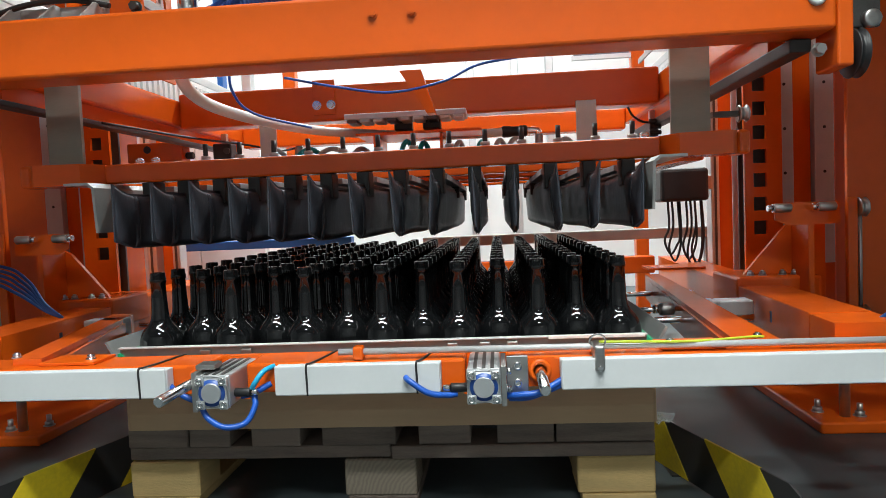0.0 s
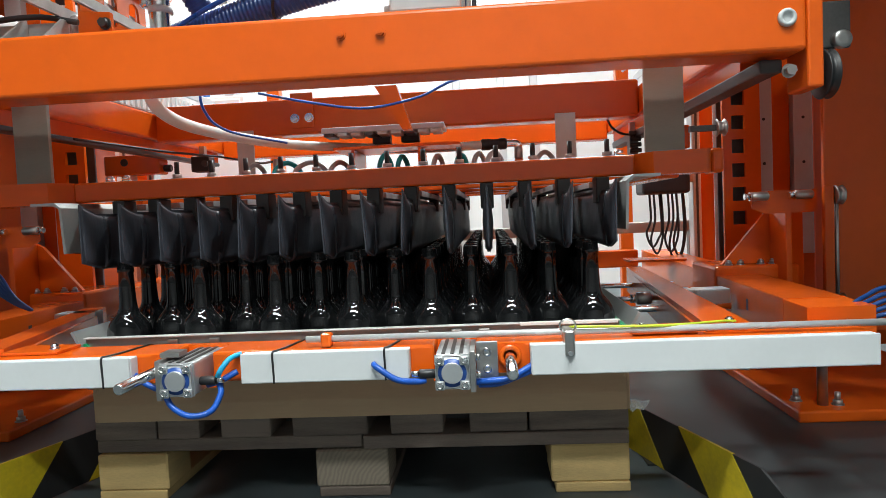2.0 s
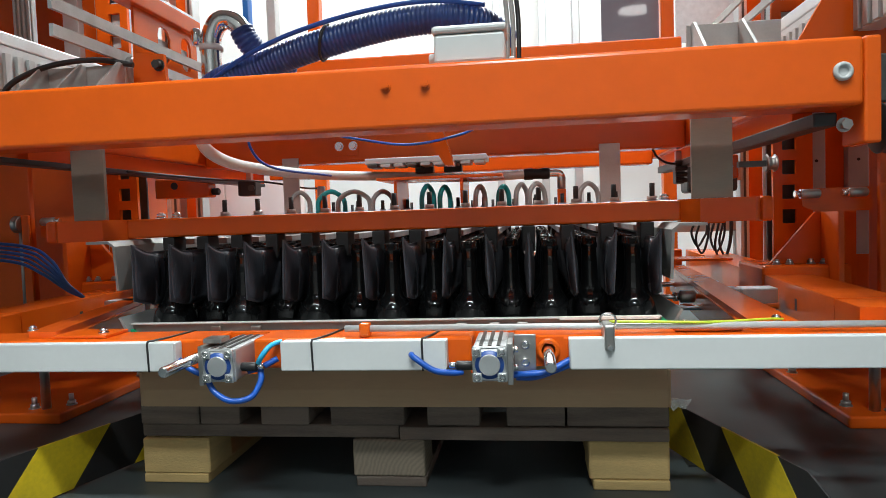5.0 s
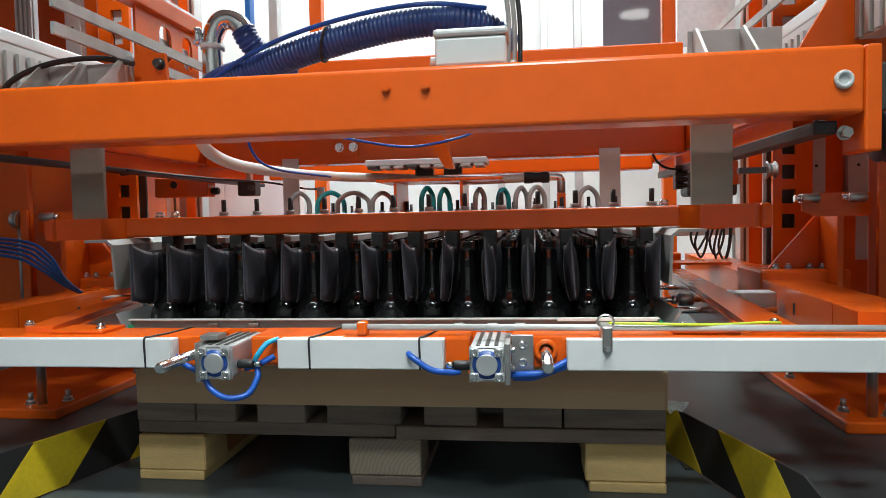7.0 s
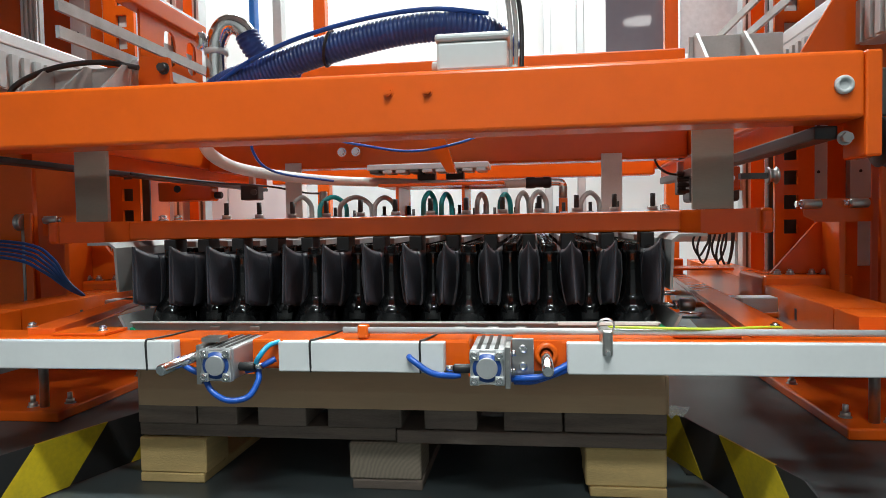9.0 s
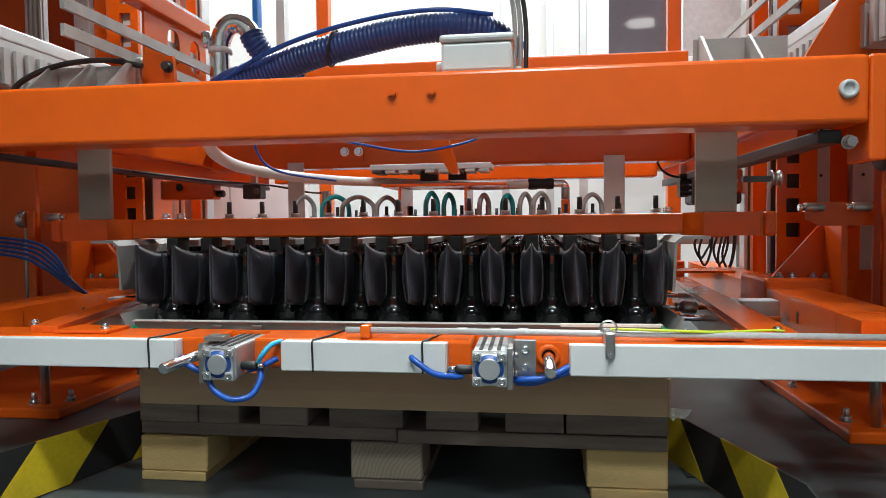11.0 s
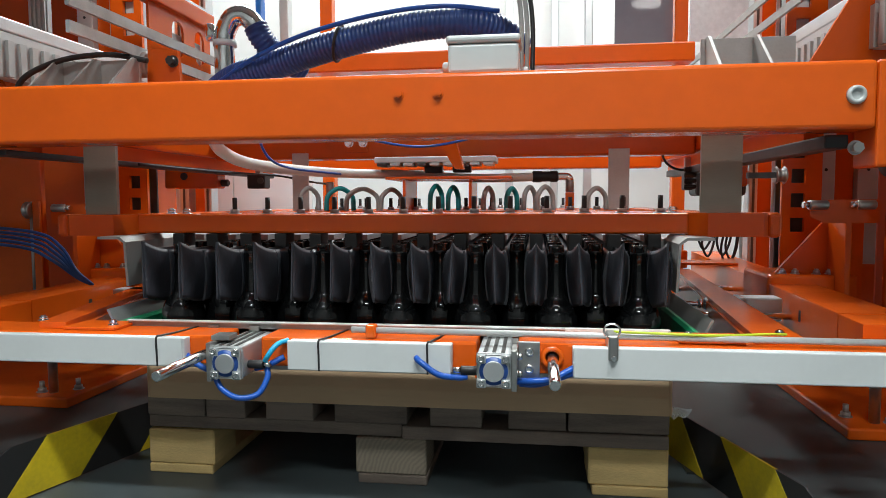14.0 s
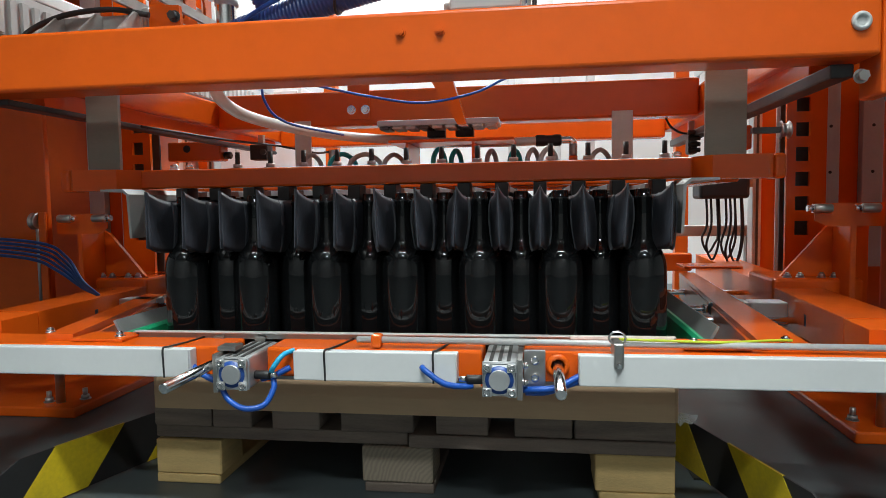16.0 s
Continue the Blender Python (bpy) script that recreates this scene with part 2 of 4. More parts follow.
WOODEND = end_grain("pine_end_grain", (0.3, 0.25, 0.19), (0.1, 0.075, 0.055))
floor = solo("floor", box(B(), -7, 7, -6, 8, -0.2, 0), CONCRETE, "dark grey-green coated concrete floor", "floor", kind="structure")
solo("wall_north", box(B(), -7, 7, 3.4, 3.6, 0, 4.4), WALLW, "bright white panelled hall wall", "wall", kind="structure")
solo("wall_south", box(B(), -7, 7, -6.2, -6, 0, 4.4), WALLG, "plain grey hall wall", "wall", kind="structure")
solo("wall_west", box(B(), -7.2, -7, -6.2, 8, 0, 4.4), WALLG, "plain grey hall wall", "wall", kind="structure")
solo("wall_east", box(B(), 7, 7.2, -6.2, 8, 0, 4.4), WALLG, "plain grey hall wall", "wall", kind="structure")
solo("ceiling", box(B(), -7.2, 7.2, -6.2, 8, 4.4, 4.6), CEIL, "pale panelled hall ceiling", "ceiling", kind="structure")
for lx, ly, watts, long in LAMPS:
    fx = thing("ceiling_light", (lx, ly, 4.3), "long white ceiling light, switched on", "lamp", "hall lights")
    part("housing", box(B(), lx - long / 2 - 0.05, lx + long / 2 + 0.05, ly - 0.18, ly + 0.18, 4.34, 4.4, 0.01), GREYPL, fx)
    part("diffuser", box(B(), lx - long / 2, lx + long / 2, ly - 0.15, ly + 0.15, 4.3, 4.34, 0.01), LAMPGLOW, fx, "glowing diffuser")

pend = thing("pendant_lamp", (2.0, -5.4, 4.4), "round white high-bay lamp hanging from the ceiling, switched on", "lamp")
part("stem", rod(B(), (2.0, -5.4, 3.75), (2.0, -5.4, 4.4), 0.02), GREYPL, pend)
part("shade", lathe(B(), [(0, 0.08), (0.12, 0.28), (0.125, 0.28), (0.125, 0.27)], (2.0, -5.4, 3.75), (0, 0, -1), 28), GREYPL, pend)
part("diffuser", lathe(B(), [(0, 0.26), (0.02, 0.25), (0.05, 0.12)], (2.0, -5.4, 3.624), (0, 0, -1), 28), LAMPGLOW, pend, "glowing diffuser")

# ---- pallet, tray and bottles ----
pal = thing("pallet", (0, 0.6, 0), "wooden pallet with new pine blocks under weathered boards", "pallet")
for y0, y1 in ((0.0, 0.1), (0.55, 0.65), (1.1, 1.2)):
    for i, (x0, x1) in enumerate(((-0.512, -0.372), (-0.081, 0.058), (0.363, 0.507))):
        part("block", box(B(), x0, x1, y0 + 0.001 * i, y1, 0.019, 0.09, 0.003, 1), WOODEND if i == 1 else WOODY, pal, "weathered block" if i == 1 else "")
    part("stringer_board", box(B(), -0.512, 0.01, y0 + 0.004, y1, 0.093, 0.118, 0.002, 1), WOODG, pal)
    part("stringer_board", box(B(), 0.012, 0.507, y0, y1, 0.0905, 0.1155, 0.002, 1), WOODG, pal)
for x0, x1 in ((-0.512, -0.376), (-0.076, 0.06), (0.37, 0.507)):
    part("bottom_board", box(B(), x0, x1, 0.0, 1.2, 0, 0.0185, 0.002, 1), WOODY if abs(x0) > 0.1 and abs(x1) > 0.1 else WOODG, pal)
for x0, x1 in ((-0.512, -0.39), (-0.387, -0.305), (-0.262, -0.165), (-0.122, 0.022), (0.066, 0.165), (0.215, 0.322), (0.326, 0.507)):
    part("deck_board", box(B(), x0, x1, 0.0, 1.2, 0.1185, 0.156, 0.002, 1), WOODG, pal)

tray = thing("cardboard_tray", (0, 0.6, 0.157), "brown cardboard layer tray on the pallet", "tray")
part("bottom", box(B(), -0.498, 0.498, -0.004, 1.204, 0.157, 0.161), CARD, tray)
part("front_side", prism(B(), [(-0.004, 0.157), (-0.0095, 0.157), (-0.0125, 0.19), (-0.012, 0.194), (-0.004, 0.2315), (0.0, 0.2315)], "x", -0.499, 0.503), CARD, tray)
part("back_side", box(B(), -0.499, 0.503, 1.204, 1.210, 0.157, 0.227, 0.002), CARD, tray)
part("left_side", box(B(), -0.505, -0.499, -0.010, 1.210, 0.157, 0.226, 0.002), CARD, tray)
part("right_side", box(B(), 0.503, 0.509, -0.010, 1.210, 0.157, 0.226, 0.002), CARD, tray)

PITCH, DIA, REST = 0.0758, 0.0855, 0.162
prof = [(0, 0.034), (0.002, 0.0405), (0.008, 0.0424), (0.05, 0.0427), (0.135, 0.0427), (0.154, 0.0424), (0.167, 0.0408), (0.178, 0.0374), (0.187, 0.0322),
        (0.194, 0.0262), (0.2, 0.0214), (0.208, 0.0178), (0.22, 0.0162), (0.25, 0.0149), (0.278, 0.0139), (0.2795, 0.0156), (0.288, 0.0156),
        (0.289, 0.0146), (0.298, 0.0144), (0.3, 0.0132), (0.3, 0.0098), (0.27, 0.009)]
bottle = solo("wine_bottle", lathe(B(), prof, (0, 0, 0), (0, 0, 1), 24), BOTTLE, "empty dark green glass wine bottle without a label", "bottle", "bottles on the pallet")
BOTTLES = []
for k in range(13):
    for r in range(14):
        m = pose((k - 6) * PITCH + random.uniform(-0.001, 0.001), 0.047 + (k % 2) * 0.0436 + r * 0.0872, REST)
        if not BOTTLES:
            bottle.matrix_basis = m
            BOTTLES.append(bottle)
        else:
            BOTTLES.append(copy_thing(bottle, m))

# ---- fixed lower frame ----
lf = thing("machine_frame", (0, 0.6, 0.26), "glossy orange painted steel frame of square tubes", "machine frame")
fb = B()
for x0, x1 in ((-1.0, -0.282), (-0.208, 0.168), (0.236, 0.862)):
    box(fb, x0, x1, -0.142, -0.047, 0.262, 0.313, 0.005)
for x0, x1 in ((-0.285, -0.205), (0.165, 0.239)):
    box(fb, x0, x1, -0.066, -0.048, 0.263, 0.312)
    box(fb, x0, x1, -0.141, -0.067, 0.2625, 0.2525)
part("front_bar", fb, ORANGE, lf)
for s in (-1, 1):
    part("side_beam", prism(B(), [(s * 0.812, 0.064), (s * 0.926, 0.064), (s * 1.0, 1.6), (s * 0.893, 1.6)], "z", 0.258, 0.338), ORANGE, lf)
    part("beam_stub", prism(B(), [(s * 0.806, -0.046), (s * 0.92, -0.046), (s * 0.9255, 0.06), (s * 0.8115, 0.06)], "z", 0.259, 0.337), ORANGE, lf)
    part("beam_slot", box(B(), *sorted((s * 0.826, s * 0.8225)), 0.26, 0.275, 0.285, 0.31), BLACK, lf)
    top = [(0.617, -0.11), (0.69, -0.11), (0.755, 1.0), (0.71, 1.0)] if s > 0 else [(-0.60, -0.11), (-0.655, -0.11), (-0.80, 0.45), (-0.742, 0.45)]
    part("arm", prism(B(), top, "z", 0.3135, 0.325), ORANGE, lf)
    a, b = top[0], top[3]
    part("arm_web", prism(B(), [(a[0], -0.045), (a[0] + s * 0.008, -0.045), (b[0] + s * 0.008, b[1]), (b[0], b[1])], "z", 0.245, 0.313), ORANGE, lf)
    part("foot_plate", box(B(), min(s * 0.495, s * 0.6), max(s * 0.495, s * 0.6), -0.12, -0.05, 0.3135, 0.319, 0.001), ORANGE, lf)
    for bx in (0.515, 0.658):
        part("bolt", bolt(B(), (s * bx, -0.095, 0.319 if bx < 0.6 else 0.325), (0, 0, 1), 0.007, 0.006, 0.004), CHROME, lf)
part("cross_plate", box(B(), 0.72, 0.9, 0.98, 1.1, 0.3385, 0.346, 0.002), ORANGE, lf)
part("rear_bar", box(B(), -0.88, 0.88, 1.6, 1.66, 0.268, 0.34, 0.006), ORANGE, lf)


def column(s):
    c = thing("lifting_column", (s * 1.15, 0.75, 0), "orange steel lifting column with slotted plate and guide rails", "machine column", "lifting columns")

    def bx(a, b, *r):
        return box(B(), min(s * a, s * b), max(s * a, s * b), *r)
    part("base_plate", bx(0.968, 1.5, 0.36, 1.1, 0, 0.028, 0.005), ORANGE, c)
    part("post", bx(1.03, 1.25, 0.86, 1.06, 0.028, 1.52, 0.008), ORANGE, c)
    part("bracket", bx(0.832, 1.04, 0.5, 0.7, 0.275, 0.361, 0.008), ORANGE, c)
    part("gusset", prism(B(), [(s * 0.866, 0.362), (s * 1.0, 0.362), (s * 1.0, 0.5), (s * 0.972, 0.486)], "y", 0.55, 0.562), ORANGE, c)
    part("cheek_plate", bx(0.985, 1.0, 0.45, 0.548, 0.2, 0.53, 0.003), ORANGE, c)
    part("recess_plate", bx(1.001, 1.0615, 0.53, 0.542, 0.2, 0.53, 0.002), ORANGE, c)
    part("roller_plate", prism(B(), [(s * 0.905, 0.545), (s * 0.905, 0.505), (s * 0.935, 0.49), (s * 1.0, 0.49), (s * 1.058, 0.49), (s * 1.058, 0.545)], "y", 0.448, 0.4495), ORANGE, c)
    part("front_panel", bx(1.062, 1.5, 0.42, 0.436, 0.2, 1.52, 0.003), ORANGE, c)
    part("slotted_side", bx(0.928, 0.952, 0.705, 0.717, 0.345, 1.52), ORANGE, c)
    part("slotted_side", bx(0.988, 1.03, 0.705, 0.717, 0.345, 1.52), ORANGE, c)
    part("slotted_back", bx(0.93, 1.03, 0.76, 0.768, 0.345, 1.52), DARKSTEEL, c)
    for k in range(16):
        z0 = 0.458 + 0.0665 * k
        part("rung", bx(0.952, 0.988, 0.705, 0.717, (0.345 if k == 0 else z0 - 0.0285), z0), ORANGE, c)
    part("rear_panel", bx(1.252, 1.9, 1.06, 1.075, 0.028, 1.52, 0.003), ORANGE, c)
    rk = part("side_rack", bx(1.005, 1.06, 0.40, 0.418, 0.875, 1.52, 0.002), GREYPL, c, "pale ribbed rack cover")
    for k in range(4):
        part("rib", bx(1.008 + k * 0.013, 1.014 + k * 0.013, 0.394, 0.3995, 0.88, 1.5), WHITEPL, rk)
    for a, b in ((1.06, 1.11), (1.17, 1.225)):
        gr = part("guide_rail", bx(a, b, 0.82, 0.86, 0.36, 1.52, 0.002), RAILM, c, "grey guide rail")
        for k in range(8):
            part("rail_screw", rod(B(), (s * (a + b) / 2, 0.8195, 0.5 + k * 0.13), (s * (a + b) / 2, 0.8185, 0.5 + k * 0.13), 0.0045, 10), BLACK, gr)
    part("rail_strip", bx(1.111, 1.169, 0.845, 0.8595, 0.36, 1.52), ORANGE, c)
    part("toothed_rack", bx(1.035, 1.058, 0.83, 0.8595, 0.36, 1.52), WHITEPL, c)
    for k in range(60):
        part("rack_tooth", bx(1.036, 1.057, 0.8235, 0.8297, 0.5 + k * 0.017, 0.509 + k * 0.017), GREYPL, c)
    part("motor_block", bx(0.99, 1.06, 0.74, 0.8, 0.98, 1.06, 0.006), ORANGE, c)
    part("gear_box", bx(0.93, 0.99, 0.72, 0.76, 0.97, 1.2, 0.005), GREYPL, c, "pale grey gear box")
    for x in (0.917, 1.02):
        part("roller", rod(B(), (s * (x - 0.022), 0.43, 0.533), (s * (x + 0.02), 0.43, 0.533), 0.011, 16, 0.003), STEEL, c)
        part("roller_bolt", bolt(B(), (s * (x - 0.022), 0.43, 0.533), (-s, 0, 0), 0.008, 0.012), CHROME, c)
    for x in (0.875, 0.905, 0.955, 0.985):
        part("bolt", bolt(B(), (s * x, 0.53, 0.361), (0, 0, 1), 0.008, 0.007, 0.006), STEEL, c)
    for x, y in ((1.0, 0.45), (1.08, 0.41), (1.0, 0.78)):
        part("anchor_bolt", bolt(B(), (s * x, y, 0.028), (0, 0, 1), 0.011, 0.01, 0.02), STEEL, c)
    part("tie_bar", bx(1.05, 1.073, 0.395, 0.403, 0.262, 0.552, 0.003), ORANGE, c)
    part("tie_rod", rod(B(), (s * 1.079, 0.4, 0.27), (s * 1.079, 0.4, 0.53), 0.0045, 10), STEEL, c)
    for z in (0.528, 0.275):
        part("pulley", lathe(B(), [(0, 0.02), (0.003, 0.023), (0.006, 0.018), (0.014, 0.018), (0.017, 0.023), (0.02, 0.02)], (s * 1.0735, 0.4, z), (s, 0, 0)), STEEL, c)
    part("foot_shaft", rod(B(), (s * 1.045, 0.41, 0.028), (s * 1.045, 0.41, 0.262), 0.012, 14), STEEL, c)
    return c


column(1)
column(-1)
# roof and aprons added out of view, to keep lamp light off columns and head
ph = thing("portal_roof", (0, 0.1, 1.52), "grey shade roof with aprons, added out of view across the two columns", "machine guard")
part("shade_sheet", box(B(), -1.7, 1.7, -0.44, 0.3, 1.56, 1.6, 0.004), GREYPL, ph)
part("shade_apron", box(B(), 0.82, 1.7, -0.44, -0.42, 0.98, 1.5595, 0.003), GREYPL, ph)
part("shade_apron", box(B(), -1.7, -0.7, -0.44, -0.42, 0.98, 1.5595, 0.003), GREYPL, ph)
for s in (-1, 1):
    part("shade_bearer", box(B(), min(s * 1.0, s * 1.5), max(s * 1.0, s * 1.5), 0.05, 1.1, 1.52, 1.5595, 0.004), ORANGE, ph)


def rear_post(x0, x1, s):
    p = thing("profile_post", ((x0 + x1) / 2, 1.32, 0), "upright grey slotted aluminium profile", "post", "rear posts")
    part("profile", box(B(), x0, x1, 1.3, 1.36, 0, 2.4, 0.003), ALU, p)
    part("groove", box(B(), (x0 + x1) / 2 - 0.004, (x0 + x1) / 2 + 0.004, 1.296, 1.299, 0, 2.4), DARKSTEEL, p)


for s in (-1, 1):
    for a, b in ((1.02, 1.05), (1.115, 1.155)):
        rear_post(*sorted((s * a, s * b)), s)
    solo("rear_column", box(B(), min(s * 1.053, s * 1.11), max(s * 1.053, s * 1.11), 1.34, 1.42, 0, 2.4, 0.004), ORANGE, "orange painted rear column", "column", "rear columns")

# ---- trunking, cylinders, rails on the front bar ----
for x0, x1 in ((-1.0, -0.337), (-0.15, 0.129), (0.324, 0.859)):
    t = thing("cable_trunking", ((x0 + x1) / 2, -0.15, 0.266), "white plastic cable trunking on the orange front bar", "cable duct", "trunking sections")
    part("duct", box(B(), x0, x1, -0.166, -0.143, 0.266, 0.312, 0.0015), WHITEPL, t)
    part("cover", box(B(), x0 + 0.001, x1 - 0.001, -0.171, -0.1665, 0.264, 0.314, 0.002), WHITEPL, t)
    for tx in [v for v in (-0.384, -0.094, 0.09) if x0 < v < x1]:
        part("cable_tie", tube(B(), [(tx, -0.17, 0.2635), (tx, -0.1715, 0.29), (tx, -0.171, 0.314), (tx + 0.004, -0.158, 0.3155), (tx + 0.012, -0.12, 0.3145), (tx + 0.022, -0.06, 0.314), (tx + 0.025, -0.047, 0.312)], 0.0019, 6), BLACK, t, "black cable tie")


def cylinder_unit(x, plate_right):
    c = thing("pneumatic_cylinder", (x, -0.15, 0.253), "silver compact pneumatic cylinder with a blue-grey end cap", "cylinder", "pusher cylinders")
    b = part("body", box(B(), x - 0.027, x + 0.027, -0.195, -0.06, 0.253, 0.307, 0.004), ALU, c)
    for gx in (-0.014, 0.0, 0.014):
        part("groove", box(B(), x + gx - 0.003, x + gx + 0.003, -0.19, -0.065, 0.3072, 0.3084), DARKSTEEL, c)
    part("end_cap", box(B(), x - 0.026, x + 0.026, -0.202, -0.1955, 0.254, 0.306, 0.006), ALU, c)
    part("blue_ring", lathe(B(), [(0, 0.0), (0, 0.0225), (0.0008, 0.0225), (0.0008, 0.0)], (x, -0.202, 0.28), (0, -1, 0), 28), BLUECAP, c, "dark blue ring")
    part("frame_ring", box(B(), x - 0.0272, x + 0.0272, -0.1955, -0.1945, 0.2528, 0.3072), ALU, c)
    part("bore_plug", rod(B(), (x, -0.2029, 0.28), (x, -0.207, 0.28), 0.0168, 24, 0.001), ALU, c)
    for dx in (-1, 1):
        for dz in (-1, 1):
            corner = part("corner", box(B(), x + dx * 0.0195 - 0.0075, x + dx * 0.0195 + 0.0075, -0.2045, -0.2022, 0.28 + dz * 0.0195 - 0.0075, 0.28 + dz * 0.0195 + 0.0075, 0.002), ALU, c)
            part("screw", lathe(B(), [(0, 0.0058), (0.003, 0.0058), (0.003, 0.003), (0.001, 0.003)], (x + dx * 0.0195, -0.2045, 0.28 + dz * 0.0195), (0, -1, 0), 12), CHROME, corner)
    s = 1 if plate_right else -1
    a, bb = sorted((x + s * 0.0275, x + s * 0.036))
    part("mounting_plate", box(B(), a, bb, -0.198, -0.1, 0.247, 0.312, 0.001), STEEL, c)
    if plate_right:
        fl = part("angle_plate", box(B(), x + 0.037, x + 0.072, -0.156, -0.150, 0.258, 0.318, 0.001), STEEL, c)
        for dz in (0.274, 0.302):
            part("socket_screw", lathe(B(), [(0, 0.0068), (0.005, 0.0068), (0.005, 0.0035), (0.002, 0.0035)], (x + 0.055, -0.156, dz), (0, -1, 0), 14), CHROME, c)
            part("cap_nut", bolt(B(), (x + 0.036, -0.175, dz - 0.004), (1, 0, 0), 0.005, 0.006), CHROME, c)
    else:
        part("angle_plate", box(B(), x - 0.038, x - 0.005, -0.175, -0.143, 0.3125, 0.3205, 0.001), STEEL, c)
    e = 1 if not plate_right else -1
    fy, fz = -0.17, 0.272
    part("fitting", rod(B(), (x + e * 0.027, fy, fz), (x + e * 0.055, fy - 0.004, fz + 0.001), 0.0075, 12, 0.001), BLACK, c, "black push-in fitting")
    part("fitting_nut", hexagon(B(), (x + e * 0.055, fy - 0.004, fz + 0.001), (e, 0, 0), 0.0055, 0.012), CHROME, c)
    return c


cylinder_unit(-0.244, False)
cylinder_unit(0.2, True)


def hose(name, pts, r, material, label, cat="air hose", group="air hoses", seg=10):
    return solo(name, tube(B(), pts, r, seg), material, label, cat, group)


hose("air_hose", [(-0.270, -0.19, 0.257), (-0.255, -0.195, 0.235), (-0.225, -0.2, 0.222), (-0.195, -0.19, 0.226), (-0.183, -0.175, 0.25), (-0.185, -0.165, 0.268), (-0.166, -0.15, 0.28)], 0.005, BLUEPL, "looped blue air hose under the cylinder")
hose("air_hose", [(-0.190, -0.17, 0.275), (-0.180, -0.175, 0.29), (-0.168, -0.16, 0.306), (-0.152, -0.12, 0.308)], 0.0045, CYANPL, "bright cyan air hose")
hose("air_hose", [(-0.210, -0.16, 0.262), (-0.185, -0.165, 0.27), (-0.160, -0.155, 0.282)], 0.005, BLUEPL, "short blue air hose")
hose("air_hose", [(-0.340, -0.15, 0.28), (-0.320, -0.165, 0.272), (-0.290, -0.165, 0.258), (-0.275, -0.15, 0.262)], 0.005, BLUEPL, "short blue air hose")
hose("air_hose", [(0.072, -0.173, 0.291), (0.08, -0.183, 0.287), (0.11, -0.186, 0.268), (0.14, -0.178, 0.262), (0.155, -0.172, 0.262)], 0.005, BLUEPL, "blue air hose leaving the trunking")
hose("air_hose", [(0.232, -0.165, 0.255), (0.26, -0.172, 0.258), (0.29, -0.172, 0.262), (0.327, -0.158, 0.278)], 0.0055, BLUEPL, "blue air hose into the trunking")
hose("air_hose", [(0.24, -0.16, 0.25), (0.27, -0.165, 0.252), (0.3, -0.165, 0.262), (0.327, -0.155, 0.27)], 0.0055, BLUEPL, "blue air hose into the trunking")

for gx in (-0.288, 0.292):
    gb = thing("guide_bush", (gx, -0.145, 0.29), "orange flange with a bush for the guide rod", "bush", "guide bushes")
    part("flange", lathe(B(), [(0, 0.0), (0, 0.019), (0.006, 0.019), (0.006, 0.011), (0.0, 0.011)], (gx, -0.1437, 0.291), (0, -1, 0), 24), ORANGE, gb)
    part("plate", box(B(), gx - 0.025, gx + 0.025, -0.1436, -0.1424, 0.264, 0.312), ORANGE, gb)

rail = thing("sensor_rail", (0.4, -0.12, 0.335), "thin steel rod held by an orange clip above the front bar", "rail")
part("rod", rod(B(), (-0.048, -0.13, 0.327), (1.0, -0.13, 0.323), 0.0055, 12), RAILM, rail)
part("clip", box(B(), -0.022, -0.004, -0.141, -0.119, 0.3135, 0.337, 0.004), ORANGE, rail, "orange clip")
clamp = part("clamp_block", box(B(), 0.378, 0.394, -0.175, -0.122, 0.294, 0.334, 0.003), STEEL, rail, "steel clamp")
part("clamp_screw", rod(B(), (0.386, -0.175, 0.3), (0.386, -0.183, 0.3), 0.004, 12), CHROME, clamp)
part("hose_ring", tube(B(), [(0.386 + 0.013 * math.cos(a), -0.15, 0.338 + 0.011 * math.sin(a)) for a in [i * 0.63 for i in range(11)]], 0.0018, 6), CHROME, clamp)
hose("earth_wire", [(0.39, -0.137, 0.334), (0.45, -0.138, 0.333), (0.55, -0.133, 0.3305), (0.64, -0.11, 0.330), (0.668, -0.095, 0.327)], 0.0022, YELLOWC, "thin yellow-green earth wire along the rod", "wire", "wires")

# ---- pushers that close round the bottles ----
pf = thing("front_pusher", (0, -0.02, 0.29), "grey steel pusher plate with guide rods in front of the bottles", "pusher", "pushers")
part("plate", box(B(), -0.502, 0.492, -0.024, -0.018, 0.236, 0.322, 0.001), GALV, pf)
part("lip", box(B(), -0.502, 0.492, -0.032, -0.0185, 0.3225, 0.3255, 0.001), RAILM, pf)
part("strip", box(B(), 0.315, 0.487, -0.0355, -0.0325, 0.3205, 0.327, 0.001), LABEL, pf, "pale plastic strip")
for gx, tip in ((-0.288, -0.292), (0.292, -0.272)):
    part("guide_rod", rod(B(), (gx, -0.024, 0.291), (gx, tip, 0.291), 0.0085, 16, 0.002), CHROME, pf)
for gx in (-0.33, -0.25, 0.14, 0.2, 0.25):
    part("nut", box(B(), gx - 0.01, gx + 0.01, -0.0315, -0.0245, 0.308, 0.318, 0.002), STEEL, pf)


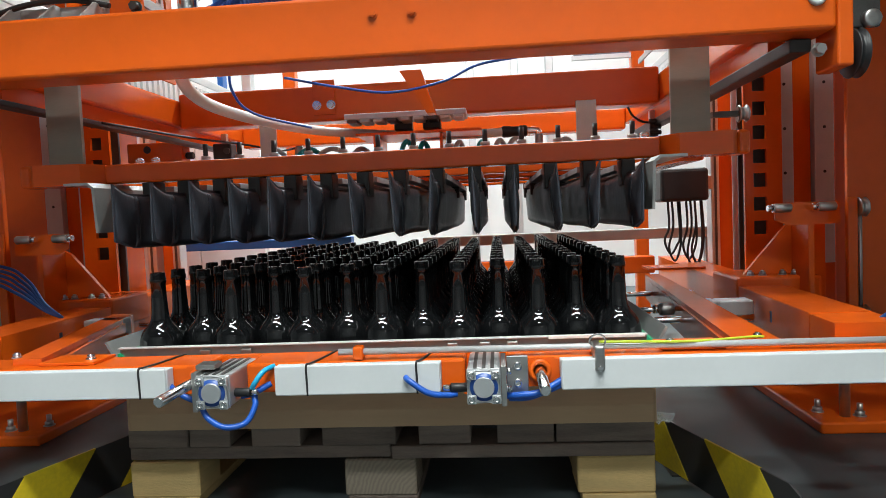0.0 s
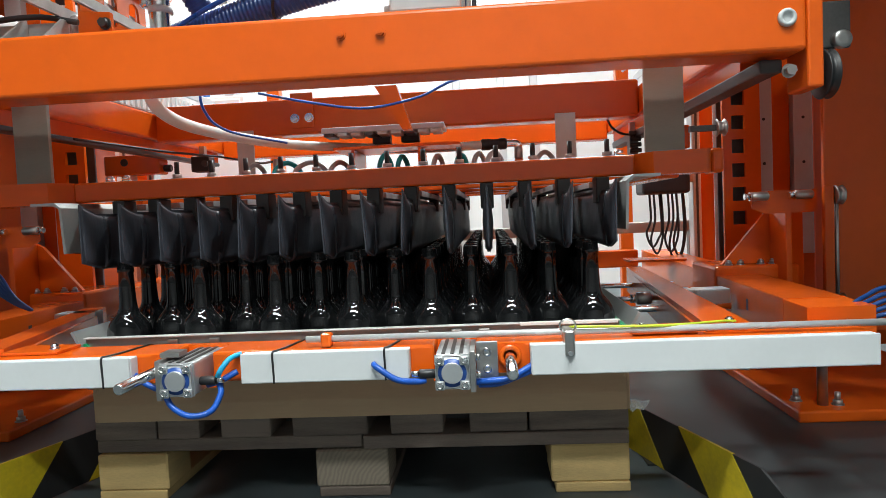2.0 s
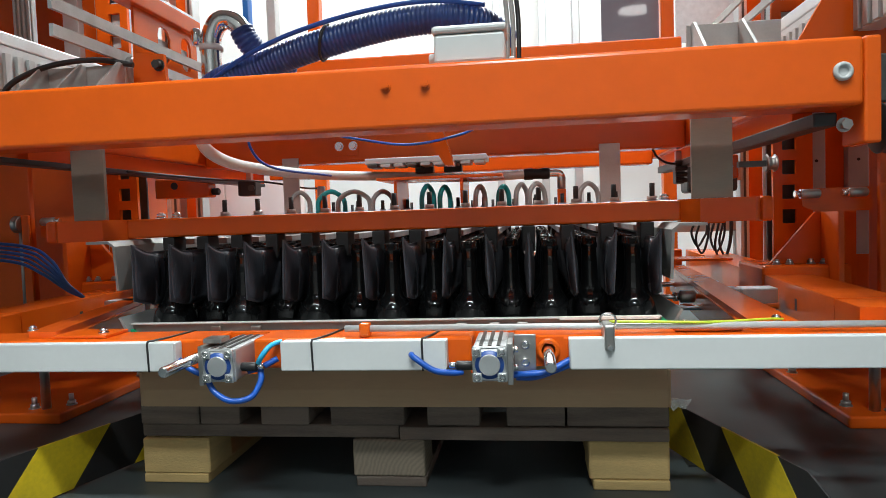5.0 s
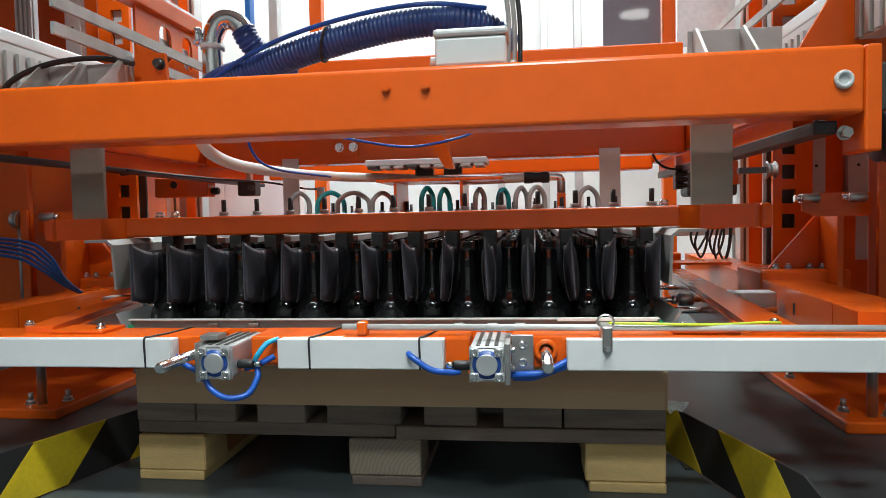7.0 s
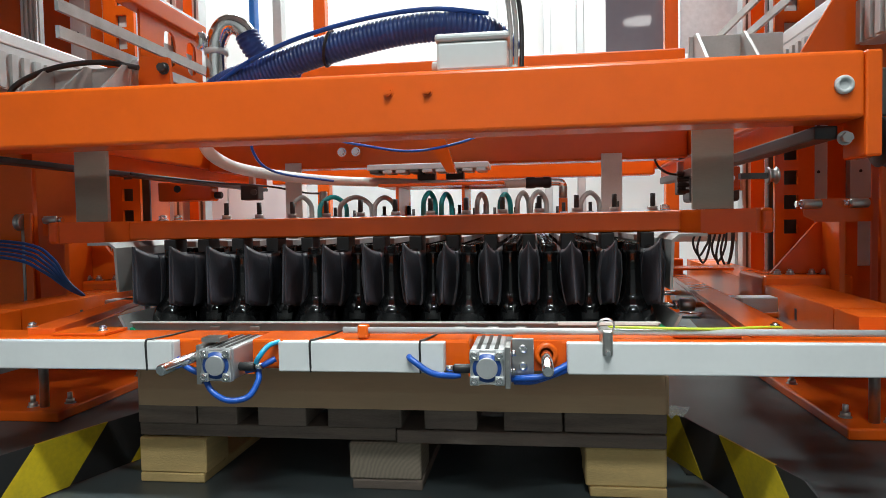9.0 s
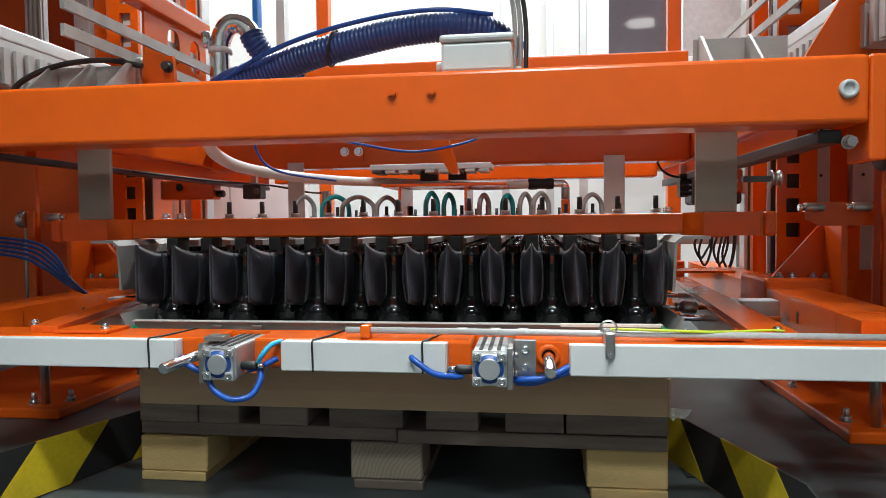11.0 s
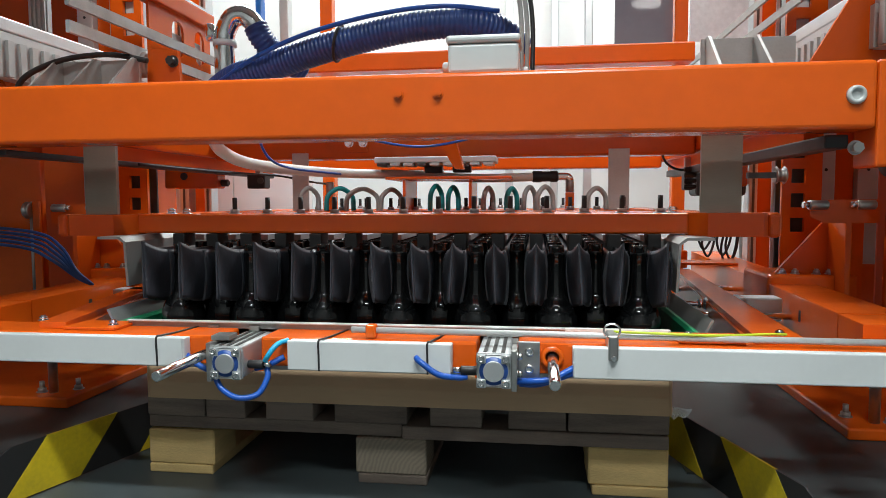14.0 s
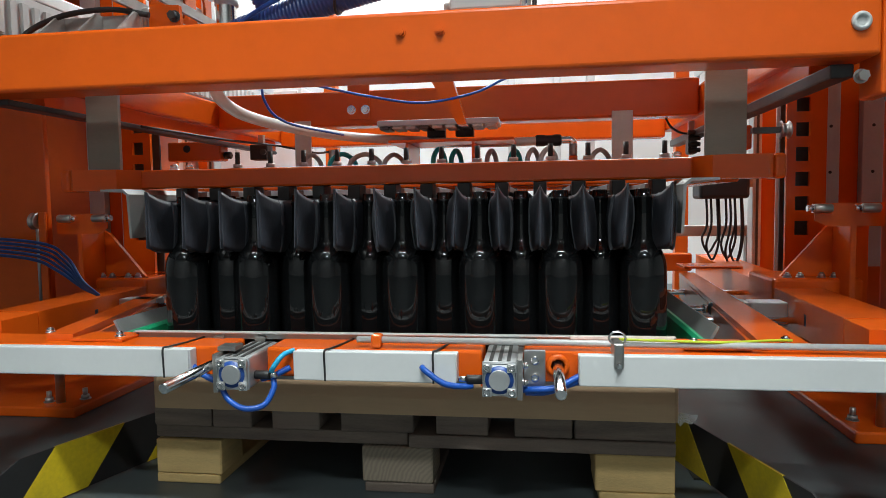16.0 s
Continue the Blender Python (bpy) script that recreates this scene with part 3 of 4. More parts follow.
def side_pusher(s):
    p = thing("side_pusher", (s * 0.5, 0.55, 0.29), "grey steel pusher plate faced with green plastic beside the bottles", "pusher", "pushers")
    part("plate", prism(B(), [(s * 0.503, 0.262), (s * 0.508, 0.262), (s * 0.508, 0.298), (s * 0.528, 0.336), (s * 0.524, 0.338), (s * 0.5035, 0.302)], "y", -0.03, 1.15), GALV, p)
    part("facing", prism(B(), [(s * 0.493, 0.262), (s * 0.502, 0.262), (s * 0.5028, 0.304), (s * 0.504, 0.314), (s * 0.498, 0.314), (s * 0.493, 0.308)], "y", -0.03, 1.15), GREEN, p, "green plastic facing")
    for y in (0.33, 0.8):
        part("guide_rod", rod(B(), (s * 0.508, y, 0.287), (s * 0.81, y, 0.287), 0.0075, 14, 0.002), CHROME, p)
    part("piston_rod", rod(B(), (s * 0.508, 0.37, 0.306), (s * 0.68, 0.37, 0.306), 0.006, 14), CHROME, p)
    part("coupling", rod(B(), (s * 0.606, 0.37, 0.306), (s * 0.64, 0.37, 0.306), 0.015, 14, 0.003), STEEL, p)
    part("coupling_nut", hexagon(B(), (s * 0.592, 0.37, 0.306), (s, 0, 0), 0.011, 0.012), CHROME, p)
    return p


PR, PL = side_pusher(1), side_pusher(-1)
for s in (-1, 1):
    sc = thing("side_cylinder", (s * 0.7, 0.4, 0.3), "silver pneumatic cylinder under the orange arm", "cylinder", "pusher cylinders")
    part("body", box(B(), min(s * 0.7355, s * 0.815), max(s * 0.7355, s * 0.815), 0.345, 0.395, 0.272, 0.325, 0.004), ALU, sc)
    part("end_plate", box(B(), min(s * 0.72, s * 0.735), max(s * 0.72, s * 0.735), 0.34, 0.40, 0.264, 0.325, 0.003), STEEL, sc)

# ---- hazard plates on the floor ----
def hazard(s):
    h = thing("hazard_plate", (s * 0.62, 0.0, 0), "upright flared guide plate with black and yellow warning stripes", "guard plate", "hazard plates")
    ux, uy = s * 0.31, -0.951
    nx, ny = -uy * 0.004, ux * 0.004

    def quad(us, zs, t0, t1):
        bm = B()
        pts = [(s * 0.54 + ux * u, 0.25 + uy * u, z) for u, z in zip(us, zs)]
        a = [bm.verts.new((x + nx * t0, y + ny * t0, z)) for x, y, z in pts]
        b = [bm.verts.new((x + nx * t1, y + ny * t1, z)) for x, y, z in pts]
        bm.faces.new(a)
        bm.faces.new(b[::-1])
        for k in range(len(a)):
            bm.faces.new((a[k], b[k], b[(k + 1) % len(a)], a[(k + 1) % len(a)]))
        bmesh.ops.recalc_face_normals(bm, faces=bm.faces)
        return bm
    part("plate", quad([-0.06, 0.44, 0.50, 0.50, -0.06], [0.106, 0.106, 0.075, 0.004, 0.004], -0.5, 0.5), BLACKPAINT, h)
    for u0 in (-0.075, 0.22):
        a, b = max(u0, -0.06), u0 + 0.153
        part("stripe", quad([a, b, b + 0.09, u0 + 0.09], [0.1065, 0.1065, 0.0035, 0.0035], -0.62, 0.62), YELLOW, h, "yellow painted stripe")
    part("foot_flange", box(B(), min(s * 0.565, s * 0.63), max(s * 0.565, s * 0.63), 0.12, 0.2, 0, 0.004), BLACKPAINT, h)


hazard(1)
hazard(-1)
film_scrap = solo("film_scrap", prism(B(), [(0.507, 0.158), (0.522, 0.164), (0.54, 0.16), (0.553, 0.161), (0.548, 0.15), (0.54, 0.142), (0.528, 0.146), (0.52, 0.138), (0.512, 0.15)], "y", 0.03, 0.0304), FILM, "torn scrap of clear stretch film on the pallet corner", "plastic film")

# ---- the moving gripper head ----
head = thing("gripper_head", (0, 0.5, 0.47), "orange steel lifting head with hanging black gripper bags", "gripper")
part("front_beam", box(B(), -0.8, 0.776, -0.13, -0.05, 0.653, 0.757, 0.007, 3), ORANGE, head)
for bx_ in (0.038, 0.104):
    part("bolt", bolt(B(), (bx_, -0.13, 0.723), (0, -1, 0), 0.0068, 0.005, 0.003), ORANGE, head)
part("cap", lathe(B(), [(0, 0.0145), (0.003, 0.0145), (0.006, 0.0125), (0.006, 0.0085), (0.002, 0.0075)], (0.745, -0.13, 0.704), (0, -1, 0), 28), GREYPL, head, "pale grey round plug")
part("beam_end", box(B(), 0.777, 0.802, -0.128, -0.05, 0.595, 0.757, 0.004), ORANGE, head)
part("beam_end", box(B(), -0.826, -0.801, -0.128, -0.05, 0.595, 0.757, 0.004), ORANGE, head)
part("pulley", lathe(B(), [(0, 0.008), (0, 0.038), (0.002, 0.04), (0.005, 0.033), (0.012, 0.033), (0.015, 0.04), (0.017, 0.038), (0.017, 0.008)], (0.812, -0.09, 0.62), (1, 0, 0), 28), BLACK, head, "black pulley wheel")
part("pulley_arm", box(B(), 0.8025, 0.86, -0.095, -0.085, 0.66, 0.735, 0.003), DARKSTEEL, head)
part("pulley", lathe(B(), [(0, 0.006), (0, 0.0145), (0.01, 0.0145), (0.012, 0.012), (0.012, 0.006)], (0.842, -0.0955, 0.672), (0, -1, 0), 24), STEEL, head)
for s in (-1, 1):
    part("side_member", box(B(), min(s * 0.7, s * 0.776), max(s * 0.7, s * 0.776), -0.048, 1.25, 0.68, 0.757, 0.006), ORANGE, head)
    part("linear_guide", box(B(), min(s * 0.715, s * 0.75), max(s * 0.715, s * 0.75), -0.1, 1.2, 0.625 if s > 0 else 0.635, 0.647, 0.003), BLACKPAINT, head, "dark linear guide")
    part("guide_web", box(B(), min(s * 0.72, s * 0.745), max(s * 0.72, s * 0.745), 0.0, 1.2, 0.647, 0.68), ORANGE, head)
    part("guide_nut", bolt(B(), (s * 0.757, -0.105, 0.626), (0, -1, 0), 0.0085, 0.012), STEEL, head)
    part("leg_plate", box(B(), *((0.572, 0.646) if s > 0 else (-0.692, -0.618)), 0.085, 0.095, 0.522, 0.70, 0.001), HANGER, head, "bare steel hanger plate")
    e = 0.0 if s > 0 else 0.03
    part("end_block", prism(B(), [(s * (0.555 + e), 0.105), (s * (0.58 + e), 0.058), (s * (0.675 + e), 0.05), (s * (0.685 + e), 0.058), (s * (0.685 + e), 0.13), (s * (0.555 + e), 0.135)], "z", 0.478, 0.5215), ORANGE, head)
    part("end_plug", box(B(), *sorted((s * (0.6855 + e), s * (0.71 + e))), 0.056, 0.118, 0.476, 0.5225, 0.008, 3), ORANGE, head)
    part("gripper_side_bar", box(B(), min(s * 0.60, s * 0.65), max(s * 0.60, s * 0.65), 0.14, 1.2, 0.473, 0.521, 0.005), ORANGE, head)
    part("rear_leg", box(B(), *((0.465, 0.522) if s > 0 else (-0.455, -0.405)), 0.692, 0.698, 0.52, 0.69, 0.001), POCKET, head)
    part("bag_end_plate", prism(B(), [(s * (0.578 + e), 0.4785), (s * (0.578 + e), 0.4735), (s * (0.532 + e), 0.4735), (s * (0.522 + e), 0.466), (s * (0.518 + e), 0.38), (s * (0.513 + e), 0.38), (s * (0.517 + e), 0.468), (s * (0.53 + e), 0.4785)], "y", 0.0, 1.19), GALV, head, "bent steel end plate")
for y0 in (0.105, 0.4, 0.66, 0.9, 1.15):
    part("gripper_bar", box(B(), -0.586 if y0 < 0.2 else -0.6, 0.556 if y0 < 0.2 else 0.6, y0, y0 + 0.05, 0.481, 0.521 if y0 < 0.2 else 0.519, 0.004), ORANGE, head)
part("rear_beam", box(B(), -0.7, 0.7, 0.70, 0.78, 0.672, 0.775, 0.007), ORANGE, head)
part("far_beam", box(B(), -0.7, 0.7, 1.2, 1.28, 0.66, 0.735, 0.006), ORANGE, head)
part("bracket", box(B(), -0.29, -0.225, 0.692, 0.699, 0.69, 0.79, 0.001), ORANGE, head)
for bx_ in (-0.279, -0.237):
    part("bracket_bolt", bolt(B(), (bx_, 0.692, 0.718), (0, -1, 0), 0.010, 0.010), CHROME, head)
part("centre_plate", box(B(), -0.14, 0.2, 0.55, 0.75, 0.605, 0.613, 0.002), ORANGE, head)
for x in (-0.09, 0.09):
    part("centre_web", box(B(), x - 0.004, x + 0.004, 0.56, 0.74, 0.521, 0.604), ORANGE, head)
part("valve_island", box(B(), -0.17, 0.16, 0.55, 0.66, 0.65, 0.666, 0.003), WHITEPL, head, "white valve block with small print")
for k in range(9):
    part("valve", box(B(), -0.162 + k * 0.036, -0.135 + k * 0.036, 0.545, 0.62, 0.641, 0.6495, 0.002), GREYPL if k % 3 else DARKSTEEL, head)
for x in (-0.02, 0.06):
    part("valve_clip", box(B(), x - 0.025, x + 0.025, 0.625, 0.66, 0.626, 0.6495, 0.002), BLACK, head)
part("brace", prism(B(), [(0.02, 0.72), (0.07, 0.72), (0.1, 0.62), (0.08, 0.62)], "y", 0.3, 0.34), ORANGE, head)
# studs with nuts through the gripper bars
for y0, skip in ((0.13, 0), (0.685, 1), (1.17, 1)):
    for k in range(13):
        x = -0.375 + k * 0.0735
        st = part("stud", rod(B(), (x, y0, 0.521), (x, y0, 0.556), 0.0052, 10), BLACKPAINT, head, "black threaded stud")
        part("nut", bolt(B(), (x, y0, 0.521), (0, 0, 1), 0.010, 0.008), STEEL, st)
for x in (-0.52, -0.485, 0.53):
    part("bar_bolt", bolt(B(), (x, 0.13, 0.521), (0, 0, 1), 0.009, 0.009, 0.004), CHROME, head)
# small looped hoses on the gripper
for x, w, top, mtl in ((-0.385, 0.022, 0.59, GREYTUBE), (-0.285, 0.034, 0.588, TEALPL), (-0.22, 0.042, 0.586, GREYTUBE), (-0.141, 0.026, 0.584, GREYTUBE),
                       (-0.005, 0.014, 0.592, TEALPL), (0.04, 0.012, 0.588, TEALPL), (0.136, 0.012, 0.586, GREYTUBE), (0.2, 0.014, 0.584, TEALPL),
                       (0.248, 0.016, 0.588, GREYTUBE), (0.29, 0.022, 0.588, GREYTUBE), (0.43, 0.028, 0.584, GREYTUBE)):
    y = 0.6 + random.uniform(-0.04, 0.04)
    part("loop_hose", tube(B(), [(x - w, y, 0.521), (x - w * 0.85, y, 0.521 + (top - 0.521) * 0.62), (x, y + 0.02, top - 0.004), (x + w * 0.85, y + 0.04, 0.521 + (top - 0.521) * 0.62), (x + w, y + 0.04, 0.521)], 0.0068, 10), mtl, head, "looped air hose")
for x in (-0.345, 0.36):
    part("riser", box(B(), x - 0.012, x + 0.012, 0.7, 0.724, 0.519, 0.57, 0.003), ORANGE, head)
    part("riser_pipe", rod(B(), (x, 0.712, 0.57), (x, 0.712, 0.605), 0.012, 14, 0.002), STEEL, head)
part("elbow_pipe", tube(B(), [(0.325, 0.712, 0.615), (0.352, 0.712, 0.614), (0.36, 0.712, 0.604), (0.36, 0.712, 0.58)], 0.011, 12), CHROME, head)
part("elbow_fitting", lathe(B(), [(0, 0.012), (0.004, 0.0165), (0.025, 0.0165), (0.03, 0.0145), (0.05, 0.0145), (0.055, 0.0165), (0.07, 0.0165), (0.075, 0.012)], (0.253, 0.712, 0.615), (1, 0, 0), 16), BLACK, head, "black hose coupling")
part("white_hose", tube(B(), [(-0.372, 0.02, 0.72), (-0.37, 0.03, 0.672), (-0.36, 0.06, 0.645), (-0.34, 0.14, 0.628), (-0.3, 0.32, 0.622), (-0.23, 0.52, 0.622), (-0.1, 0.66, 0.622), (0.1, 0.7, 0.612), (0.28, 0.71, 0.615)], 0.0125, 12), WHITETUBE, head, "milky white hose")
part("thin_wire", tube(B(), [(-0.25, 0.3, 0.72), (-0.12, 0.3, 0.69), (0.0, 0.3, 0.672), (0.12, 0.3, 0.69), (0.2, 0.3, 0.722), (0.3, 0.3, 0.735)], 0.003, 6), BLUEPL, head, "thin blue wire")
part("thin_wire", tube(B(), [(-0.3, 0.1, 0.72), (-0.302, 0.11, 0.66), (-0.29, 0.2, 0.625), (-0.22, 0.4, 0.615)], 0.003, 6), BLUEPL, head, "thin blue wire")
# junction box and the ribbed hose over the beam
jb = part("junction_box", box(B(), 0.118, 0.236, -0.112, -0.032, 0.758, 0.806, 0.005), GREYPL, head, "pale grey junction box")
part("lid", box(B(), 0.115, 0.239, -0.115, -0.029, 0.8065, 0.82, 0.005), GREYPL, jb)
part("gland", rod(B(), (0.103, -0.06, 0.777), (0.1215, -0.06, 0.777), 0.01, 12, 0.002), GREYPL, jb)
part("gland", rod(B(), (0.2405, -0.06, 0.767), (0.25, -0.06, 0.767), 0.008, 12, 0.002), GREYPL, jb)
part("ribbed_hose", tube(B(), [(-0.52, 0.3, 0.79), (-0.40, 0.2, 0.82), (-0.28, 0.17, 0.845), (-0.15, 0.15, 0.874), (0.0, 0.14, 0.9), (0.12, 0.14, 0.905), (0.19, 0.17, 0.894), (0.23, 0.21, 0.865)], 0.0275, 18, 10, 110, 0.0035), HOSE, head, "dark blue ribbed suction hose")
part("hose_cable", tube(B(), [(-0.46, 0.2, 0.8), (-0.32, 0.135, 0.852), (-0.2, 0.12, 0.893), (-0.05, 0.11, 0.922), (0.08, 0.11, 0.932), (0.19, 0.14, 0.926)], 0.005, 8), BLUEPL, head, "blue air line along the hose")
part("hose_strap", tube(B(), [(-0.145 + 0.008 * math.sin(a), 0.15 + 0.034 * math.cos(a), 0.876 + 0.036 * math.sin(a)) for a in [i * 0.63 for i in range(11)]], 0.003, 6), BLACK, head, "black strap")
for i, x in enumerate((0.225, 0.235, 0.245)):
    part("drop_cable", tube(B(), [(x - 0.04, 0.1, 0.98), (x, 0.05, 0.94), (x + 0.012, 0.02, 0.87), (x + 0.012, 0.0, 0.78), (x + 0.01, -0.01, 0.74)], 0.0045, 8), (GREYTUBE, GREYTUBE, BLACK)[i], head, "hanging cable")
part("suction_elbow", tube(B(), [(-0.47, 0.3, 0.76), (-0.47, 0.3, 0.86), (-0.469, 0.3, 0.93), (-0.463, 0.3, 0.957), (-0.447, 0.3, 0.98), (-0.424, 0.302, 0.986), (-0.403, 0.305, 0.974), (-0.39, 0.31, 0.952)], 0.0235, 18), CHROME, head, "shiny steel pipe elbow")
part("elbow_clamp", rod(B(), (-0.468, 0.3, 0.915), (-0.468, 0.3, 0.928), 0.0275, 20), WHITEPL, head)
part("elbow_valve", rod(B(), (-0.497, 0.285, 0.925), (-0.497, 0.285, 0.965), 0.011, 14, 0.003), CHROME, head)
part("elbow_hose", tube(B(), [(-0.396, 0.308, 0.964), (-0.383, 0.315, 0.935), (-0.36, 0.34, 0.905), (-0.31, 0.4, 0.87)], 0.0255, 16, 8, 110, 0.0035), HOSE, head, "dark blue ribbed suction hose")
# hanger brackets, belts and side frames above the beam
for s in (-1, 1):
    part("pocket_plate", box(B(), *((0.568, 0.735) if s > 0 else (-0.74, -0.559)), 0.09, 0.098, 0.758, 0.845, 0.001), POCKET, head, "folded steel pocket plate")
    for x in ((0.578, 0.662) if s > 0 else (-0.735, -0.648, -0.562)):
        part("rib_plate", prism(B(), [(0.089, 0.758), (0.089, 0.845), (0.07, 0.845), (-0.02, 0.77), (-0.02, 0.758)], "x", x - 0.0025, x + 0.0025), POCKET, head)
    for bx_, z, y1 in ((0.9, 1.035, 1.9), (0.9, 1.11, 1.9)) if s > 0 else ((-0.578, 0.867, 0.45), (-0.578, 0.916, 0.5)):
        part("belt", box(B(), bx_ - 0.004, bx_ + 0.004, -0.1, y1, z - 0.011, z + 0.011), GREYTUBE, head, "pale timing belt")
    part("rail_profile", box(B(), s * 0.9 - 0.02, s * 0.9 + 0.02, -0.05, 1.6, 0.92, 0.95, 0.003), ALU, head)
    part("comb_plate", box(B(), s * 0.9 - 0.02, s * 0.9 + 0.02, -0.05, 1.5, 0.82, 0.918), WHITEPL, head)
    for k in range(40):
        part("comb_tooth", box(B(), s * 0.9 - s * 0.024 - 0.004, s * 0.9 - s * 0.024 + 0.004, -0.04 + k * 0.036, -0.022 + k * 0.036, 0.822, 0.9), GREYPL, head)
    o = 0.0 if s > 0 else -0.13
    part("slant_bracket", prism(B(), [(s * 0.745 + o, 0.758), (s * 0.935 + o, 0.758), (s * 0.935 + o, 1.4), (s * 0.93 + o, 1.4), (s * 0.84 + o, 0.92)], "y", 0.12, 0.13), ORANGE, head)
# sensors, clamps and small drives between the beams
for x0, x1, z0, z1 in ((-0.66, -0.6, 0.59, 0.64), (0.70, 0.725, 0.575, 0.64)):
    sb = part("sensor_box", box(B(), x0, x1, 0.83, 0.88, z0, z1, 0.005), BLACK, head, "black sensor box")
    part("sensor_eye", rod(B(), (x1 - 0.012, 0.83, (z0 + z1) / 2), (x1 - 0.012, 0.822, (z0 + z1) / 2), 0.01, 12), DARKSTEEL, sb)
    part("sensor_arm", box(B(), (x0 + x1) / 2 - 0.008, (x0 + x1) / 2 + 0.008, 0.85, 0.87, z1, 0.672), STEEL, sb)
for k in range(4):
    part("connector", rod(B(), (0.695, 0.82, 0.585 + k * 0.017), (0.73, 0.82, 0.585 + k * 0.017), 0.007, 10, 0.001), BLACK, head, "black plug")
cb = part("clamp_drive", box(B(), -0.95, -0.765, 0.84, 0.9, 0.592, 0.655, 0.006), ORANGE, head, "orange clamp unit")
part("clamp_pin", rod(B(), (-0.765, 0.87, 0.61), (-0.74, 0.87, 0.61), 0.012, 12, 0.003), BLACK, cb)
part("clamp_hole", rod(B(), (-0.88, 0.84, 0.632), (-0.88, 0.837, 0.632), 0.012, 14), BLACK, cb)
cb = part("clamp_drive", box(B(), 0.82, 0.88, 0.84, 0.9, 0.585, 0.655, 0.006), ORANGE, head, "orange clamp unit")
part("clamp_pin", rod(B(), (0.85, 0.84, 0.62), (0.85, 0.825, 0.62), 0.012, 12, 0.003), CHROME, cb)
part("idler_wheel", lathe(B(), [(0, 0.018), (0.004, 0.022), (0.008, 0.016), (0.018, 0.016), (0.022, 0.022), (0.026, 0.018)], (0.84, 0.5, 0.605), (1, 0, 0), 20), STEEL, head)
part("idler_arm", box(B(), 0.777, 0.84, 0.49, 0.51, 0.598, 0.612), DARKSTEEL, head)
part("thin_wire", tube(B(), [(-0.7, 0.3, 0.64), (-0.62, 0.6, 0.632), (-0.55, 0.8, 0.63), (-0.45, 0.85, 0.61), (-0.36, 0.72, 0.6)], 0.0035, 6), BLACK, head, "thin black cable")
part("thin_wire", tube(B(), [(0.62, 0.75, 0.672), (0.64, 0.78, 0.65), (0.68, 0.82, 0.635), (0.74, 0.85, 0.635)], 0.0035, 6), BLACK, head, "thin black cable")
# orange carriage plates at the suction side
part("carriage_plate", prism(B(), [(-0.562, 0.758), (-0.482, 0.758), (-0.49, 0.868), (-0.557, 0.874)], "y", 0.12, 0.132), ORANGE, head)
part("carriage_roller", rod(B(), (-0.59, 0.14, 0.845), (-0.562, 0.14, 0.845), 0.028, 20, 0.003), STEEL, head)
part("carriage_bolt", bolt(B(), (-0.5, 0.12, 0.845), (0, -1, 0), 0.0095, 0.014), DARKSTEEL, head)
# slotted side plate of the carriage with a channel along its top
cs = B()
for y0, y1, z0, z1 in ((0.2, 0.487, 0.758, 0.9), (0.2, 0.487, 0.985, 1.0), (0.2, 0.297, 0.9, 0.985), (0.352, 0.405, 0.9, 0.985), (0.455, 0.487, 0.9, 0.985)):
    box(cs, -0.606, -0.6, y0, y1, z0, z1)
for y0, y1 in ((0.297, 0.352), (0.405, 0.455)):
    for ya, yb in ((y0, y0 + 0.02), (y1, y1 - 0.02)):
        for za, zb in ((0.9, 0.922), (0.985, 0.963)):
            prism(cs, [(ya, za), (yb, za), (ya * 0.7 + yb * 0.3, za * 0.7 + zb * 0.3), (ya, zb)], "x", -0.606, -0.6)
cp = part("carriage_side", cs, ORANGE, head)
part("channel", box(B(), -0.625, -0.585, 0.15, 0.487, 1.0005, 1.04, 0.003), ORANGE, cp)
part("channel_cap", box(B(), -0.622, -0.59, 0.15, 0.487, 1.0405, 1.048, 0.001), ALU, cp, "pale aluminium strip")
part("slide_block", box(B(), -0.66, -0.612, 0.3, 0.46, 0.86, 0.96, 0.004), GREYPL, head, "pale grey slide block")
part("cable_loop", tube(B(), [(-0.83, 0.06, 0.76), (-0.80, 0.06, 0.81), (-0.72, 0.07, 0.845), (-0.62, 0.08, 0.855), (-0.54, 0.09, 0.842)], 0.006, 8), BLACK, head, "black cable loop")
part("rear_plate", box(B(), -0.7, 0.76, 1.0, 1.08, 0.985, 1.045, 0.005), ORANGE, head)

# gripper bags: two skins each, which part when the air comes in
BAGS = []


